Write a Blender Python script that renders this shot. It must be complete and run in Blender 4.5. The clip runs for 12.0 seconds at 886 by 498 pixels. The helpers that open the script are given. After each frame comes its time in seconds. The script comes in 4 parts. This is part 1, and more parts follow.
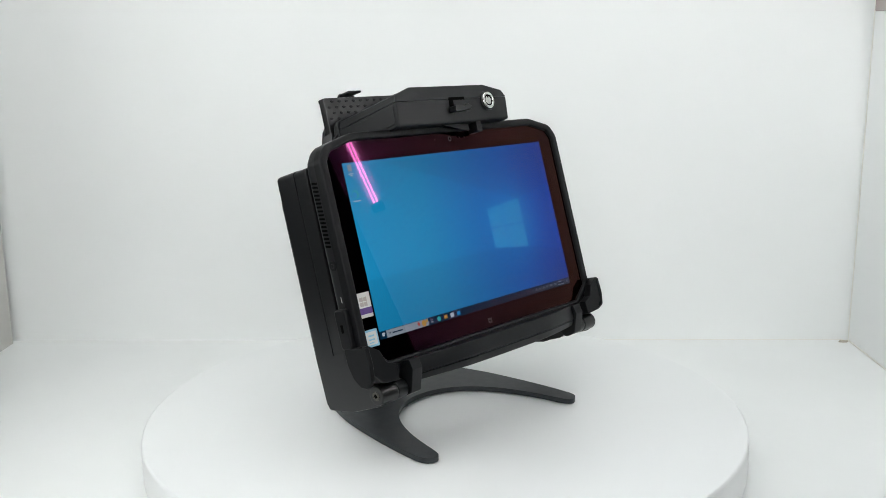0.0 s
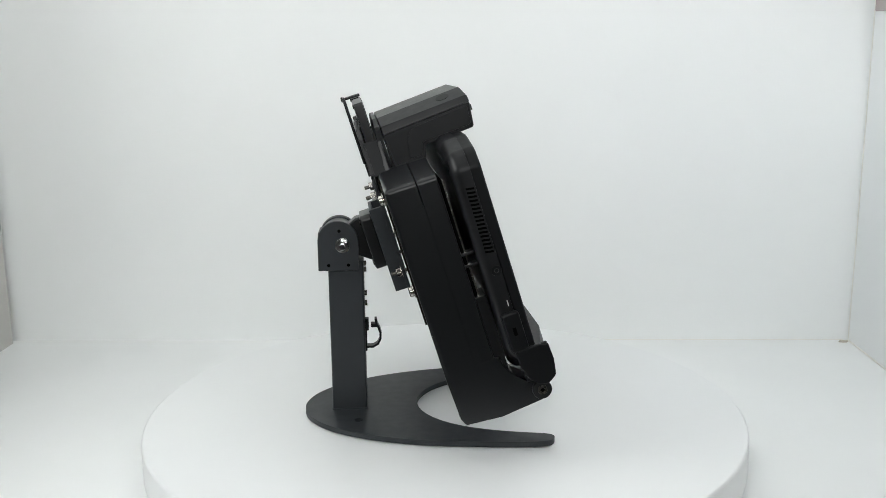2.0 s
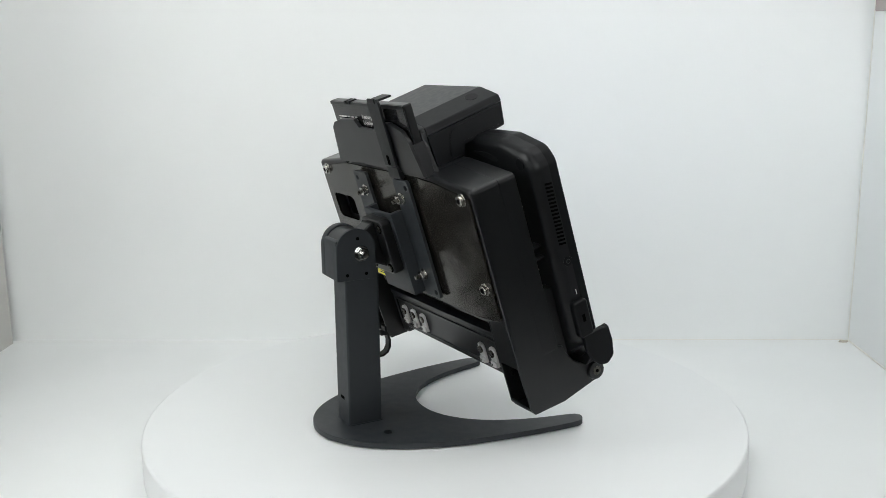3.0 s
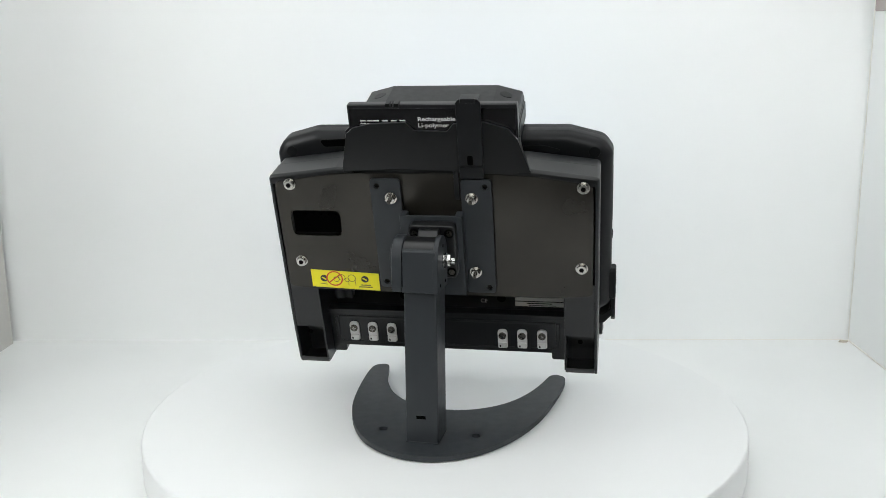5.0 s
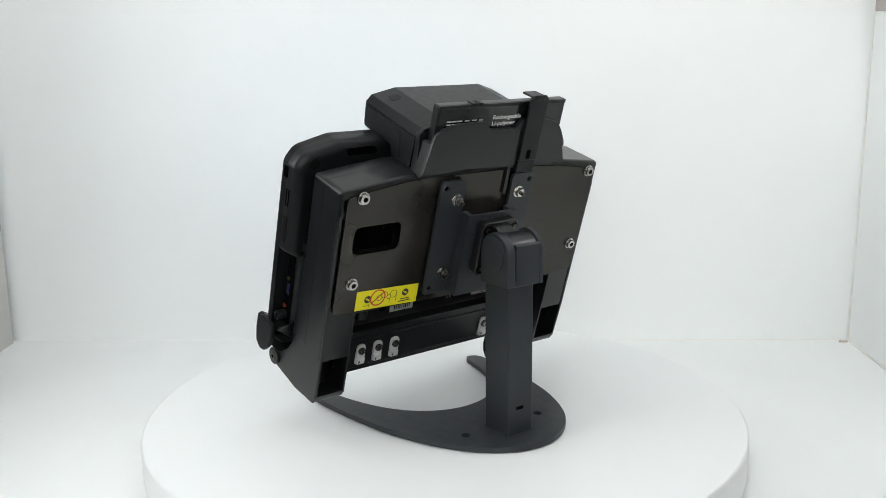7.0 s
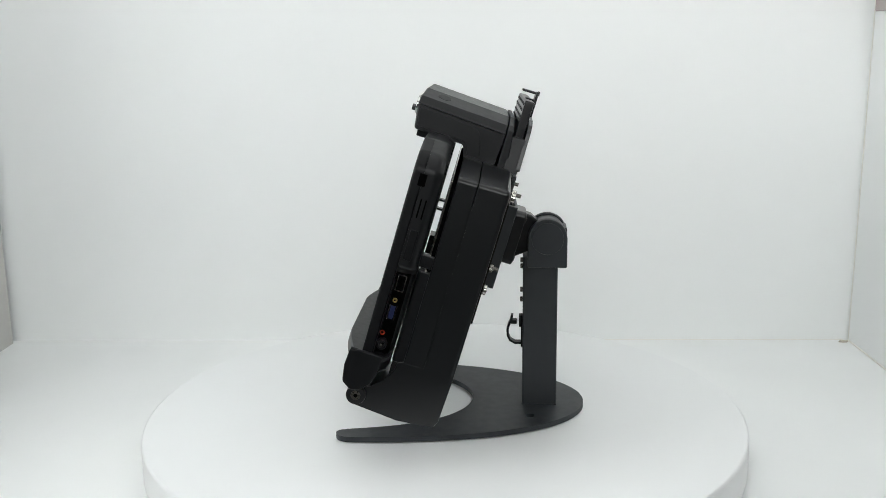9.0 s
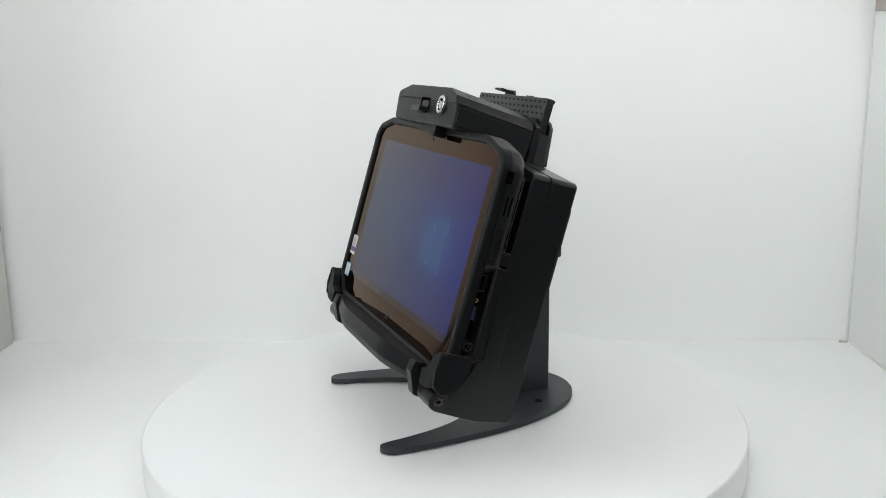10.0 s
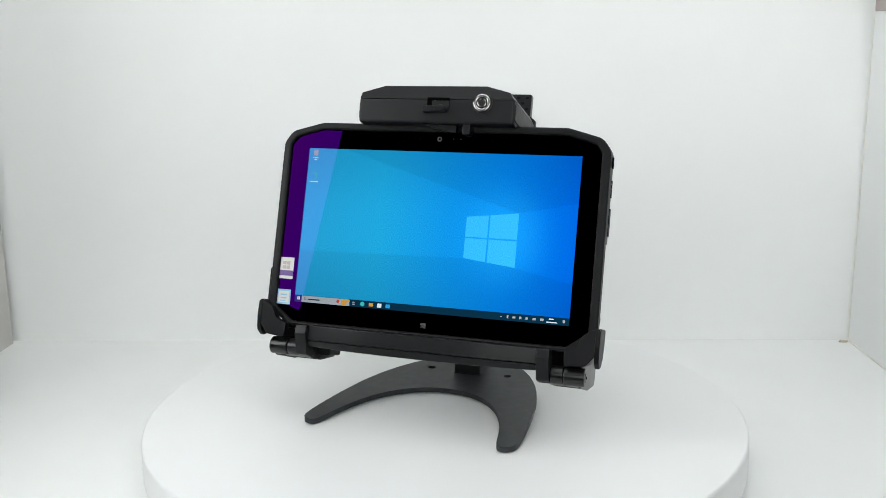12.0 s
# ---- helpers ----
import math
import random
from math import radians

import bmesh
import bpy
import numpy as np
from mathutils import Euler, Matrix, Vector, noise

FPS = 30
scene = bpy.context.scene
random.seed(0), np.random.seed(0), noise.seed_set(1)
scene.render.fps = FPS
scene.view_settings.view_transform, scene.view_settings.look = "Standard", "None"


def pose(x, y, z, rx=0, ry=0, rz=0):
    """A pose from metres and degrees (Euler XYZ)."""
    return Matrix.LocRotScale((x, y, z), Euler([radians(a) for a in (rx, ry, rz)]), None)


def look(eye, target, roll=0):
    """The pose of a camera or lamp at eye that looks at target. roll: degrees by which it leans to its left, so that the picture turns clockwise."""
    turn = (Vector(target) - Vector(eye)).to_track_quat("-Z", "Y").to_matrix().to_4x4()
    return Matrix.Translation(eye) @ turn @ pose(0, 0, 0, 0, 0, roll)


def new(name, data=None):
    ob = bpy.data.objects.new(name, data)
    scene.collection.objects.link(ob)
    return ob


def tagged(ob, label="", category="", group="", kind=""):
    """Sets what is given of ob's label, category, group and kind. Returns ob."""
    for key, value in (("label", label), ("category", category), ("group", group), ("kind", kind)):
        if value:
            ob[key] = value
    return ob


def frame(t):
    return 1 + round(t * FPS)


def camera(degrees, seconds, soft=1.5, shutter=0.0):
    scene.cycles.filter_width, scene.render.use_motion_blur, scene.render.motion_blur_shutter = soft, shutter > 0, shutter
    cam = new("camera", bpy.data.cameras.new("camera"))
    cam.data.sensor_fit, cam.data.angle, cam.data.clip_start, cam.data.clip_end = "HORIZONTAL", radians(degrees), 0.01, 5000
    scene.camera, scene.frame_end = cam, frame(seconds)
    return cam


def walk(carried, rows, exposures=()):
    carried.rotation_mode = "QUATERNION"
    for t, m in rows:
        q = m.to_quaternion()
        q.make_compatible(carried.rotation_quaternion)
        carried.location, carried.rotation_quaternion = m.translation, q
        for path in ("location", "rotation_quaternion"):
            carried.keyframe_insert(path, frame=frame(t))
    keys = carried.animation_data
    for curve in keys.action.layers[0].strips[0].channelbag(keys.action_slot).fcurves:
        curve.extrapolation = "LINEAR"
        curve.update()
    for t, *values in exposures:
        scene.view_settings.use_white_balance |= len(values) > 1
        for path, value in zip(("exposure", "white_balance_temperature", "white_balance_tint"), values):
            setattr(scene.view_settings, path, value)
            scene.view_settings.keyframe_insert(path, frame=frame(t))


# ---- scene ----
cam = camera(51.0, 12.0, soft=0.6)
EYE = (0.0, -0.9023, 0.3512)
LOOK = look(EYE, (-0.00015, -0.9023 + 0.97902, 0.3512 - 0.20375), -0.609)
walk(cam, [(0.0, LOOK), (12.0, LOOK)],
     exposures=[(0.0, -1.26), (1.5, -1.30), (2.5, -1.34), (3.2, -1.31), (4.8, -1.21), (5.5, -1.19), (6.5, -1.19),
                (7.2, -1.21), (9.0, -1.32), (10.0, -1.32), (11.0, -1.28), (12.0, -1.26)])

# ---------------------------------------------------------------- world and lamps
world = bpy.data.worlds.new("room_light")
scene.world = world
world.use_nodes = True
world.node_tree.nodes["Background"].inputs[0].default_value = (0.80, 0.90, 1.0, 1)
world.node_tree.nodes["Background"].inputs[1].default_value = 0.05

TOP_PANEL = 4.6     # radiance of the LED panel over the box and the added front bar
SIDE_PANEL = 16.5    # radiance of the LED panels beside the box, the right-hand one an added fill
FRONT_FILL = 11.0    # radiance of the added fill panel behind the camera
TUBE = 150.0          # radiance of the slim upright tube


# ---------------------------------------------------------------- materials
def material(name, colour, rough=0.5, metal=0.0, vary=0.12, scale=60.0, bump=0.0, bump_scale=900.0, specular=0.5,
             rough_vary=0.08, coat=0.0):
    m = bpy.data.materials.new(name)
    m.use_nodes = True
    nt = m.node_tree
    b = nt.nodes["Principled BSDF"]
    co = nt.nodes.new("ShaderNodeTexCoord")
    big = nt.nodes.new("ShaderNodeTexNoise")
    big.inputs["Scale"].default_value, big.inputs["Detail"].default_value = scale, 6
    nt.links.new(co.outputs["Object"], big.inputs["Vector"])
    ramp = nt.nodes.new("ShaderNodeMapRange")
    ramp.inputs["From Min"].default_value, ramp.inputs["From Max"].default_value = 0.3, 0.7
    ramp.inputs["To Min"].default_value, ramp.inputs["To Max"].default_value = 1 - vary, 1 + vary
    nt.links.new(big.outputs["Fac"], ramp.inputs["Value"])
    mul = nt.nodes.new("ShaderNodeVectorMath")
    mul.operation = "SCALE"
    mul.inputs[0].default_value = colour
    nt.links.new(ramp.outputs["Result"], mul.inputs["Scale"])
    nt.links.new(mul.outputs["Vector"], b.inputs["Base Color"])
    rr_ = nt.nodes.new("ShaderNodeMapRange")
    rr_.inputs["From Min"].default_value, rr_.inputs["From Max"].default_value = 0.3, 0.7
    rr_.inputs["To Min"].default_value = max(0.02, rough - rough_vary)
    rr_.inputs["To Max"].default_value = min(1, rough + rough_vary)
    mid = nt.nodes.new("ShaderNodeTexNoise")
    mid.inputs["Scale"].default_value, mid.inputs["Detail"].default_value = scale * 2.7, 2
    nt.links.new(co.outputs["Object"], mid.inputs["Vector"])
    nt.links.new(mid.outputs["Fac"], rr_.inputs["Value"])
    nt.links.new(rr_.outputs["Result"], b.inputs["Roughness"])
    b.inputs["Metallic"].default_value = metal
    b.inputs["Specular IOR Level"].default_value = specular
    b.inputs["Coat Weight"].default_value = coat
    if bump:
        fine = nt.nodes.new("ShaderNodeTexNoise")
        fine.inputs["Scale"].default_value, fine.inputs["Detail"].default_value = bump_scale, 3
        nt.links.new(co.outputs["Object"], fine.inputs["Vector"])
        bm_ = nt.nodes.new("ShaderNodeBump")
        bm_.inputs["Strength"].default_value, bm_.inputs["Distance"].default_value = bump, 0.00012
        nt.links.new(fine.outputs["Fac"], bm_.inputs["Height"])
        nt.links.new(bm_.outputs["Normal"], b.inputs["Normal"])
    return m


def glow(name, colour, strength, rough=0.12, base=(0.005, 0.005, 0.006)):
    """A surface that gives off light of its own, under smooth glass."""
    m = bpy.data.materials.new(name)
    m.use_nodes = True
    b = m.node_tree.nodes["Principled BSDF"]
    b.inputs["Base Color"].default_value = (*base, 1)
    b.inputs["Roughness"].default_value = rough
    b.inputs["Emission Color"].default_value = (*colour, 1)
    b.inputs["Emission Strength"].default_value = strength
    return m


SMOKE = 0.04                   # what the smoked cover glass lets through
DEEP = (0.017, 0.027, 0.046)      # what the display's filter film lets through head-on


def filtered(m):
    """A dark filter film over the lit picture: it swallows more light the more aslant one looks."""
    b = m.node_tree.nodes["Principled BSDF"]
    b.inputs["Specular IOR Level"].default_value = 0.0
    b.inputs["Roughness"].default_value = 0.6
    b.inputs["Coat Weight"].default_value = 1.0
    b.inputs["Coat IOR"].default_value = 1.16
    b.inputs["Coat Roughness"].default_value = 0.2
    b.inputs["Coat Tint"].default_value = (*DEEP, 1)
    e = b.inputs["Emission Color"]
    gain = [DEEP[2] / d for d in DEEP]
    e.default_value = (*[c * g for c, g in zip(e.default_value[:3], gain)], 1)
    if e.is_linked:
        nt, source = m.node_tree, e.links[0].from_socket
        mul = nt.nodes.new("ShaderNodeVectorMath")
        mul.operation = "MULTIPLY"
        mul.inputs[1].default_value = gain
        nt.links.new(source, mul.inputs[0])
        nt.links.new(mul.outputs[0], e)
    b.inputs["Emission Strength"].default_value *= 5.5 / DEEP[2] / SMOKE
    return m


def coated_glass():
    """Smoked cover glass with an anti-reflection film: its reflections turn violet head-on and brown aslant."""
    m = bpy.data.materials.new("coated_cover_glass")
    m.use_nodes = True
    nt = m.node_tree
    b = nt.nodes["Principled BSDF"]
    b.inputs["Base Color"].default_value = (0, 0, 0, 1)
    b.inputs["Roughness"].default_value = 0.005
    b.inputs["IOR"].default_value = 2.05
    b.inputs["Thin Film Thickness"].default_value = 101.2
    b.inputs["Thin Film IOR"].default_value = 1.43
    clear = nt.nodes.new("ShaderNodeBsdfTransparent")
    clear.inputs[0].default_value = (SMOKE, SMOKE, SMOKE, 1)
    both = nt.nodes.new("ShaderNodeAddShader")
    nt.links.new(b.outputs[0], both.inputs[0])
    nt.links.new(clear.outputs[0], both.inputs[1])
    nt.links.new(both.outputs[0], nt.nodes["Material Output"].inputs["Surface"])
    return m


def screen_material(gain=1.0):
    """The desktop picture: blue, lighter towards one side, with a bright window and faint beams."""
    m = glow("display_picture", (0, 0.2, 0.6), 1.0)
    nt = m.node_tree
    b = nt.nodes["Principled BSDF"]
    co = nt.nodes.new("ShaderNodeTexCoord")
    sep = nt.nodes.new("ShaderNodeSeparateXYZ")
    nt.links.new(co.outputs["Object"], sep.inputs[0])
    mr = nt.nodes.new("ShaderNodeMapRange")
    mr.inputs["From Min"].default_value, mr.inputs["From Max"].default_value = -0.138, 0.138
    nt.links.new(sep.outputs["X"], mr.inputs["Value"])
    ramp = nt.nodes.new("ShaderNodeValToRGB")
    e = ramp.color_ramp.elements
    e[0].position, e[0].color = 0.0, (0.018, 0.34, 0.60, 1)
    e[1].position, e[1].color = 1.0, (0.0, 0.11, 0.60, 1)
    for p_, c_ in ((0.30, (0.012, 0.35, 0.64, 1)), (0.55, (0.004, 0.26, 0.68, 1)), (0.76, (0.001, 0.20, 0.71, 1))):
        x = e.new(p_)
        x.color = c_
    nt.links.new(mr.outputs["Result"], ramp.inputs["Fac"])
    # glow round the window
    sub = nt.nodes.new("ShaderNodeVectorMath")
    sub.operation = "SUBTRACT"
    sub.inputs[1].default_value = (0.068, 0.0, 0.0)
    nt.links.new(co.outputs["Object"], sub.inputs[0])
    sc = nt.nodes.new("ShaderNodeVectorMath")
    sc.operation = "MULTIPLY"
    sc.inputs[1].default_value = (1.0, 0.0, 0.85)
    nt.links.new(sub.outputs[0], sc.inputs[0])
    ln = nt.nodes.new("ShaderNodeVectorMath")
    ln.operation = "LENGTH"
    nt.links.new(sc.outputs[0], ln.inputs[0])
    near = nt.nodes.new("ShaderNodeMapRange")
    near.interpolation_type = "SMOOTHERSTEP"
    near.inputs["From Min"].default_value, near.inputs["From Max"].default_value = 0.0, 0.062
    near.inputs["To Min"].default_value, near.inputs["To Max"].default_value = 0.55, 0.0
    nt.links.new(ln.outputs["Value"], near.inputs["Value"])
    mix = nt.nodes.new("ShaderNodeMix")
    mix.data_type = "RGBA"
    nt.links.new(near.outputs["Result"], mix.inputs["Factor"])
    nt.links.new(ramp.outputs["Color"], mix.inputs["A"])
    mix.inputs["B"].default_value = (0.01, 0.36, 0.86, 1)
    # darker towards the top and bottom edges
    av = nt.nodes.new("ShaderNodeMath")
    av.operation = "ABSOLUTE"
    nt.links.new(sep.outputs["Z"], av.inputs[0])
    fall = nt.nodes.new("ShaderNodeMapRange")
    fall.interpolation_type = "SMOOTHSTEP"
    fall.inputs["From Min"].default_value, fall.inputs["From Max"].default_value = 0.01, 0.085
    fall.inputs["To Min"].default_value, fall.inputs["To Max"].default_value = 1.0, 0.82
    nt.links.new(av.outputs[0], fall.inputs["Value"])
    out = nt.nodes.new("ShaderNodeVectorMath")
    out.operation = "SCALE"
    nt.links.new(mix.outputs["Result"], out.inputs[0])
    nt.links.new(fall.outputs["Result"], out.inputs["Scale"])
    nt.links.new(out.outputs[0], b.inputs["Emission Color"])
    b.inputs["Emission Strength"].default_value = 0.62 * gain
    return filtered(m)


WHITE_WALL = material("white_panel", (0.875, 0.89, 0.885), 0.55, vary=0.012, scale=5, rough_vary=0.02)
# Base greyer than the white panels: this side's weaker light is in the colour.
SIDE_WALL = material("shade_grey_panel", (0.52, 0.51, 0.485), 0.6, vary=0.03, scale=6, bump=0.05, bump_scale=220)
FLOOR = material("white_floor_board", (0.86, 0.875, 0.87), 0.5, vary=0.015, scale=7, rough_vary=0.02)
DISC = material("white_acrylic", (0.83, 0.845, 0.845), 0.36, vary=0.008, scale=5, rough_vary=0.015)
ROOM = material("dim_room_paint", (0.28, 0.27, 0.255), 0.8, vary=0.08, scale=2)
JOINT = material("yellowed_joint", (0.86, 0.85, 0.80), 0.6, vary=0.03, scale=30)
STAIN = material("brown_stain", (0.55, 0.50, 0.42), 0.7, vary=0.2, scale=200)
TRIM = material("dull_pinkish_trim", (0.42, 0.37, 0.35), 0.6, vary=0.06, scale=20)
POWDER = material("dark_slate_powder_coat", (0.022, 0.0255, 0.029), 0.46, vary=0.06, scale=40, bump=0.12, bump_scale=1600, rough_vary=0.03, specular=0.4)
PLASTIC = material("black_moulded_plastic", (0.0065, 0.0068, 0.0075), 0.29, vary=0.10, scale=18, rough_vary=0.012, specular=0.46)
PLASTIC_SATIN = material("satin_black_plastic", (0.0065, 0.0071, 0.0081), 0.30, vary=0.10, scale=14, rough_vary=0.012, specular=0.42)
RUBBER = material("black_rubber", (0.0048, 0.0052, 0.006), 0.42, vary=0.15, scale=50, rough_vary=0.04, specular=0.18)
STEEL = material("black_burnished_steel", (0.034, 0.031, 0.026), 0.20, metal=0.55, vary=0.24, scale=15, rough_vary=0.045)
# Gloss-free black that paints the shade inside holes, slots and gaps.
SHADE_BLACK = material("shade_black_interior", (0.002, 0.002, 0.002), 0.8, vary=0.2, scale=30, specular=0.0)
TEXTURED = material("textured_black_plastic", (0.0062, 0.0068, 0.0078), 0.40, vary=0.1, scale=60, bump=0.06, bump_scale=1800, rough_vary=0.03, specular=0.28)
DIM_PRINT = material("dark_grey_print", (0.035, 0.035, 0.037), 0.5, vary=0.05)
CHROME = material("bright_chrome", (0.60, 0.60, 0.59), 0.14, metal=1.0, vary=0.1, scale=200)
DARK_METAL = material("dark_screw_metal", (0.10, 0.095, 0.085), 0.3, metal=1.0, vary=0.2, scale=200)
NICKEL = material("dull_nickel", (0.46, 0.45, 0.42), 0.2, metal=1.0, vary=0.15, scale=200)
YELLOW = material("yellow_sticker_film", (0.78, 0.70, 0.006), 0.38, vary=0.03, scale=40)
INK = material("black_print", (0.02, 0.02, 0.02), 0.5, vary=0.05)
RED_INK = material("red_print", (0.50, 0.045, 0.010), 0.45, vary=0.05)
PAPER = material("white_label_paper", (0.62, 0.62, 0.60), 0.5, vary=0.03)
PURPLE = material("violet_print", (0.10, 0.045, 0.22), 0.35, vary=0.05)
SKY_INK = material("pale_blue_print", (0.24, 0.50, 0.66), 0.35, vary=0.05)
LIGHT_PRINT = material("pale_grey_print", (0.55, 0.55, 0.54), 0.45, vary=0.05)
CLIP_GREY = material("light_grey_clip_plastic", (0.50, 0.50, 0.49), 0.4, vary=0.06, scale=100)
USB_BLUE = material("blue_port_plastic", (0.004, 0.012, 0.06), 0.4, vary=0.1)
BRASS = material("brass_contact", (0.50, 0.36, 0.12), 0.3, metal=1.0, vary=0.1)
LABEL_BLACK = material("glossy_black_label", (0.012, 0.012, 0.013), 0.14, vary=0.1, scale=20)
GLASS = coated_glass()
BEZEL = material("black_bezel_print", (0.0022, 0.0022, 0.0026), 0.7, vary=0.05, specular=0.1)
SCREEN = screen_material()
SCREEN_DIM = screen_material(0.88)
PANE = filtered(glow("window_light", (0.03, 0.42, 0.84), 0.62))
PANE_LINE = filtered(glow("window_bar", (0.0, 0.19, 0.62), 0.62))
TASKBAR = filtered(glow("taskbar_dark", (0.003, 0.030, 0.062), 0.5))
UI_WHITE = filtered(glow("interface_white", (0.62, 0.66, 0.68), 0.6))
UI_GREY = filtered(glow("interface_grey", (0.32, 0.34, 0.36), 0.6))
UI_BLUE = filtered(glow("interface_blue", (0.02, 0.30, 0.62), 0.6))
UI_GREEN = filtered(glow("interface_teal", (0.04, 0.42, 0.40), 0.6))
UI_ORANGE = filtered(glow("interface_orange", (0.55, 0.27, 0.05), 0.6))
UI_RED = filtered(glow("interface_red", (0.45, 0.05, 0.03), 0.6))
LED = glow("led_front_bar_fill", (0.978, 1.0, 0.992), TOP_PANEL)
LED_BAR = glow("led_bar_light", (0.978, 1.0, 0.992), TOP_PANEL * 1.0)
LED_SIDE = glow("led_side_light", (0.978, 1.0, 0.992), SIDE_PANEL)
LED_FAR_FILL = glow("led_far_side_fill", (0.978, 1.0, 0.992), SIDE_PANEL * 0.16)
LED_FRONT_FILL = glow("led_front_fill", (0.978, 1.0, 0.992), FRONT_FILL)
LED_TUBE = glow("led_tube_light", (1.0, 0.97, 1.0), TUBE)


# ---------------------------------------------------------------- mesh helpers (millimetres)
AXES = {"X": (1, 2, 0), "Y": (0, 2, 1), "Z": (0, 1, 2)}


def to3(axis, a, b, d):
    i, j, k = AXES[axis]
    v = [0.0, 0.0, 0.0]
    v[i], v[j], v[k] = a, b, d
    return v


def rounded(points):
    """An outline from (a, b) or (a, b, radius) corners, each rounded by its radius."""
    out = []
    n = len(points)
    for i, p in enumerate(points):
        r = p[2] if len(p) > 2 else 0
        p0, p1, p2 = Vector(points[i - 1][:2]), Vector(p[:2]), Vector(points[(i + 1) % n][:2])
        if not r:
            out.append((p1.x, p1.y))
            continue
        d0, d2 = (p0 - p1), (p2 - p1)
        l0, l2 = d0.length, d2.length
        d0.normalize(), d2.normalize()
        half = max(0.05, d0.angle(d2) / 2)
        cut = min(r / math.tan(half), 0.48 * l0, 0.48 * l2)
        a, c = p1 + d0 * cut, p1 + d2 * cut
        steps = 5
        for s in range(steps + 1):
            f = s / steps
            q = a * (1 - f) ** 2 + p1 * (2 * f * (1 - f)) + c * f * f
            out.append((q.x, q.y))
    return out


def box_outline(a0, a1, b0, b1, r=0.0):
    return rounded([(a0, b0, r), (a1, b0, r), (a1, b1, r), (a0, b1, r)])


def circle(a, b, r, n=20, turn=0.0):
    return [(a + r * math.cos(turn + 2 * math.pi * i / n), b + r * math.sin(turn + 2 * math.pi * i / n)) for i in range(n)]


def smooth_closed(points, steps=6):
    """A closed curve through the points."""
    out, n = [], len(points)
    for i in range(n):
        p = [Vector(points[(i + k - 1) % n]) for k in range(4)]
        for s in range(steps):
            f = s / steps
            q = 0.5 * ((2 * p[1]) + (p[2] - p[0]) * f + (2 * p[0] - 5 * p[1] + 4 * p[2] - p[3]) * f * f
                       + (3 * p[1] - p[0] - 3 * p[2] + p[3]) * f ** 3)
            out.append((q.x, q.y))
    return out


def bevelled(bm, width, segments=2, only=None, angle=28):
    if width <= 0:
        return bm
    edges = [e for e in bm.edges if len(e.link_faces) == 2 and e.calc_face_angle(0) > radians(angle)
             and (only is None or only(e))]
    if edges:
        bmesh.ops.bevel(bm, geom=edges, offset=width, segments=segments, affect="EDGES", profile=0.5, clamp_overlap=True)
    return bm


def prism(outline, axis, lo, hi, bevel=0.0, segments=2, holes=(), only=None):
    """An outline, with holes if any, carried along an axis from lo to hi."""
    bm = bmesh.new()
    edges = []
    for loop in (outline, *holes):
        vs = [bm.verts.new(to3(axis, a, b, lo)) for a, b in loop]
        edges += [bm.edges.new((vs[i], vs[(i + 1) % len(vs)])) for i in range(len(vs))]
    if holes:
        bmesh.ops.triangle_fill(bm, use_beauty=True, edges=edges)
        faces = list(bm.faces)
    else:
        faces = [bm.faces.new(list(bm.verts))]
    grown = bmesh.ops.extrude_face_region(bm, geom=faces)
    shift = Vector(to3(axis, 0, 0, hi - lo))
    bmesh.ops.translate(bm, vec=shift, verts=[g for g in grown["geom"] if isinstance(g, bmesh.types.BMVert)])
    bmesh.ops.recalc_face_normals(bm, faces=bm.faces)
    return bevelled(bm, bevel, segments, only)


def sheet(outline, axis, at):
    """A single pane's front face."""
    bm = bmesh.new()
    bm.faces.new([bm.verts.new(to3(axis, a, b, at)) for a, b in outline])
    return bm


def box(x0, x1, y0, y1, z0, z1, bevel=0.0, segments=2):
    return prism([(x0, z0), (x1, z0), (x1, z1), (x0, z1)], "Y", y0, y1, bevel, segments)


def rod(axis, a, b, lo, hi, r, n=24, bevel=0.0, turn=0.0):
    return prism(circle(a, b, r, n, turn), axis, lo, hi, bevel)


def joined(*bms):
    """Several pieces of one part in one mesh."""
    out = bmesh.new()
    for b in bms:
        me = bpy.data.meshes.new("piece")
        b.to_mesh(me)
        b.free()
        out.from_mesh(me)
        bpy.data.meshes.remove(me)
    return out


def moved(bm, m):
    bmesh.ops.transform(bm, matrix=m, verts=bm.verts)
    return bm


def ribbon(points, thick, x0, x1):
    """A flat band across X that bends along a path in the YZ plane."""
    left, right = [], []
    for i, p in enumerate(points):
        d = (Vector(points[min(i + 1, len(points) - 1)]) - Vector(points[max(i - 1, 0)])).normalized() * thick / 2
        left.append((p[0] - d.y, p[1] + d.x))
        right.append((p[0] + d.y, p[1] - d.x))
    return prism(left + right[::-1], "X", x0, x1, 0.3, 1)


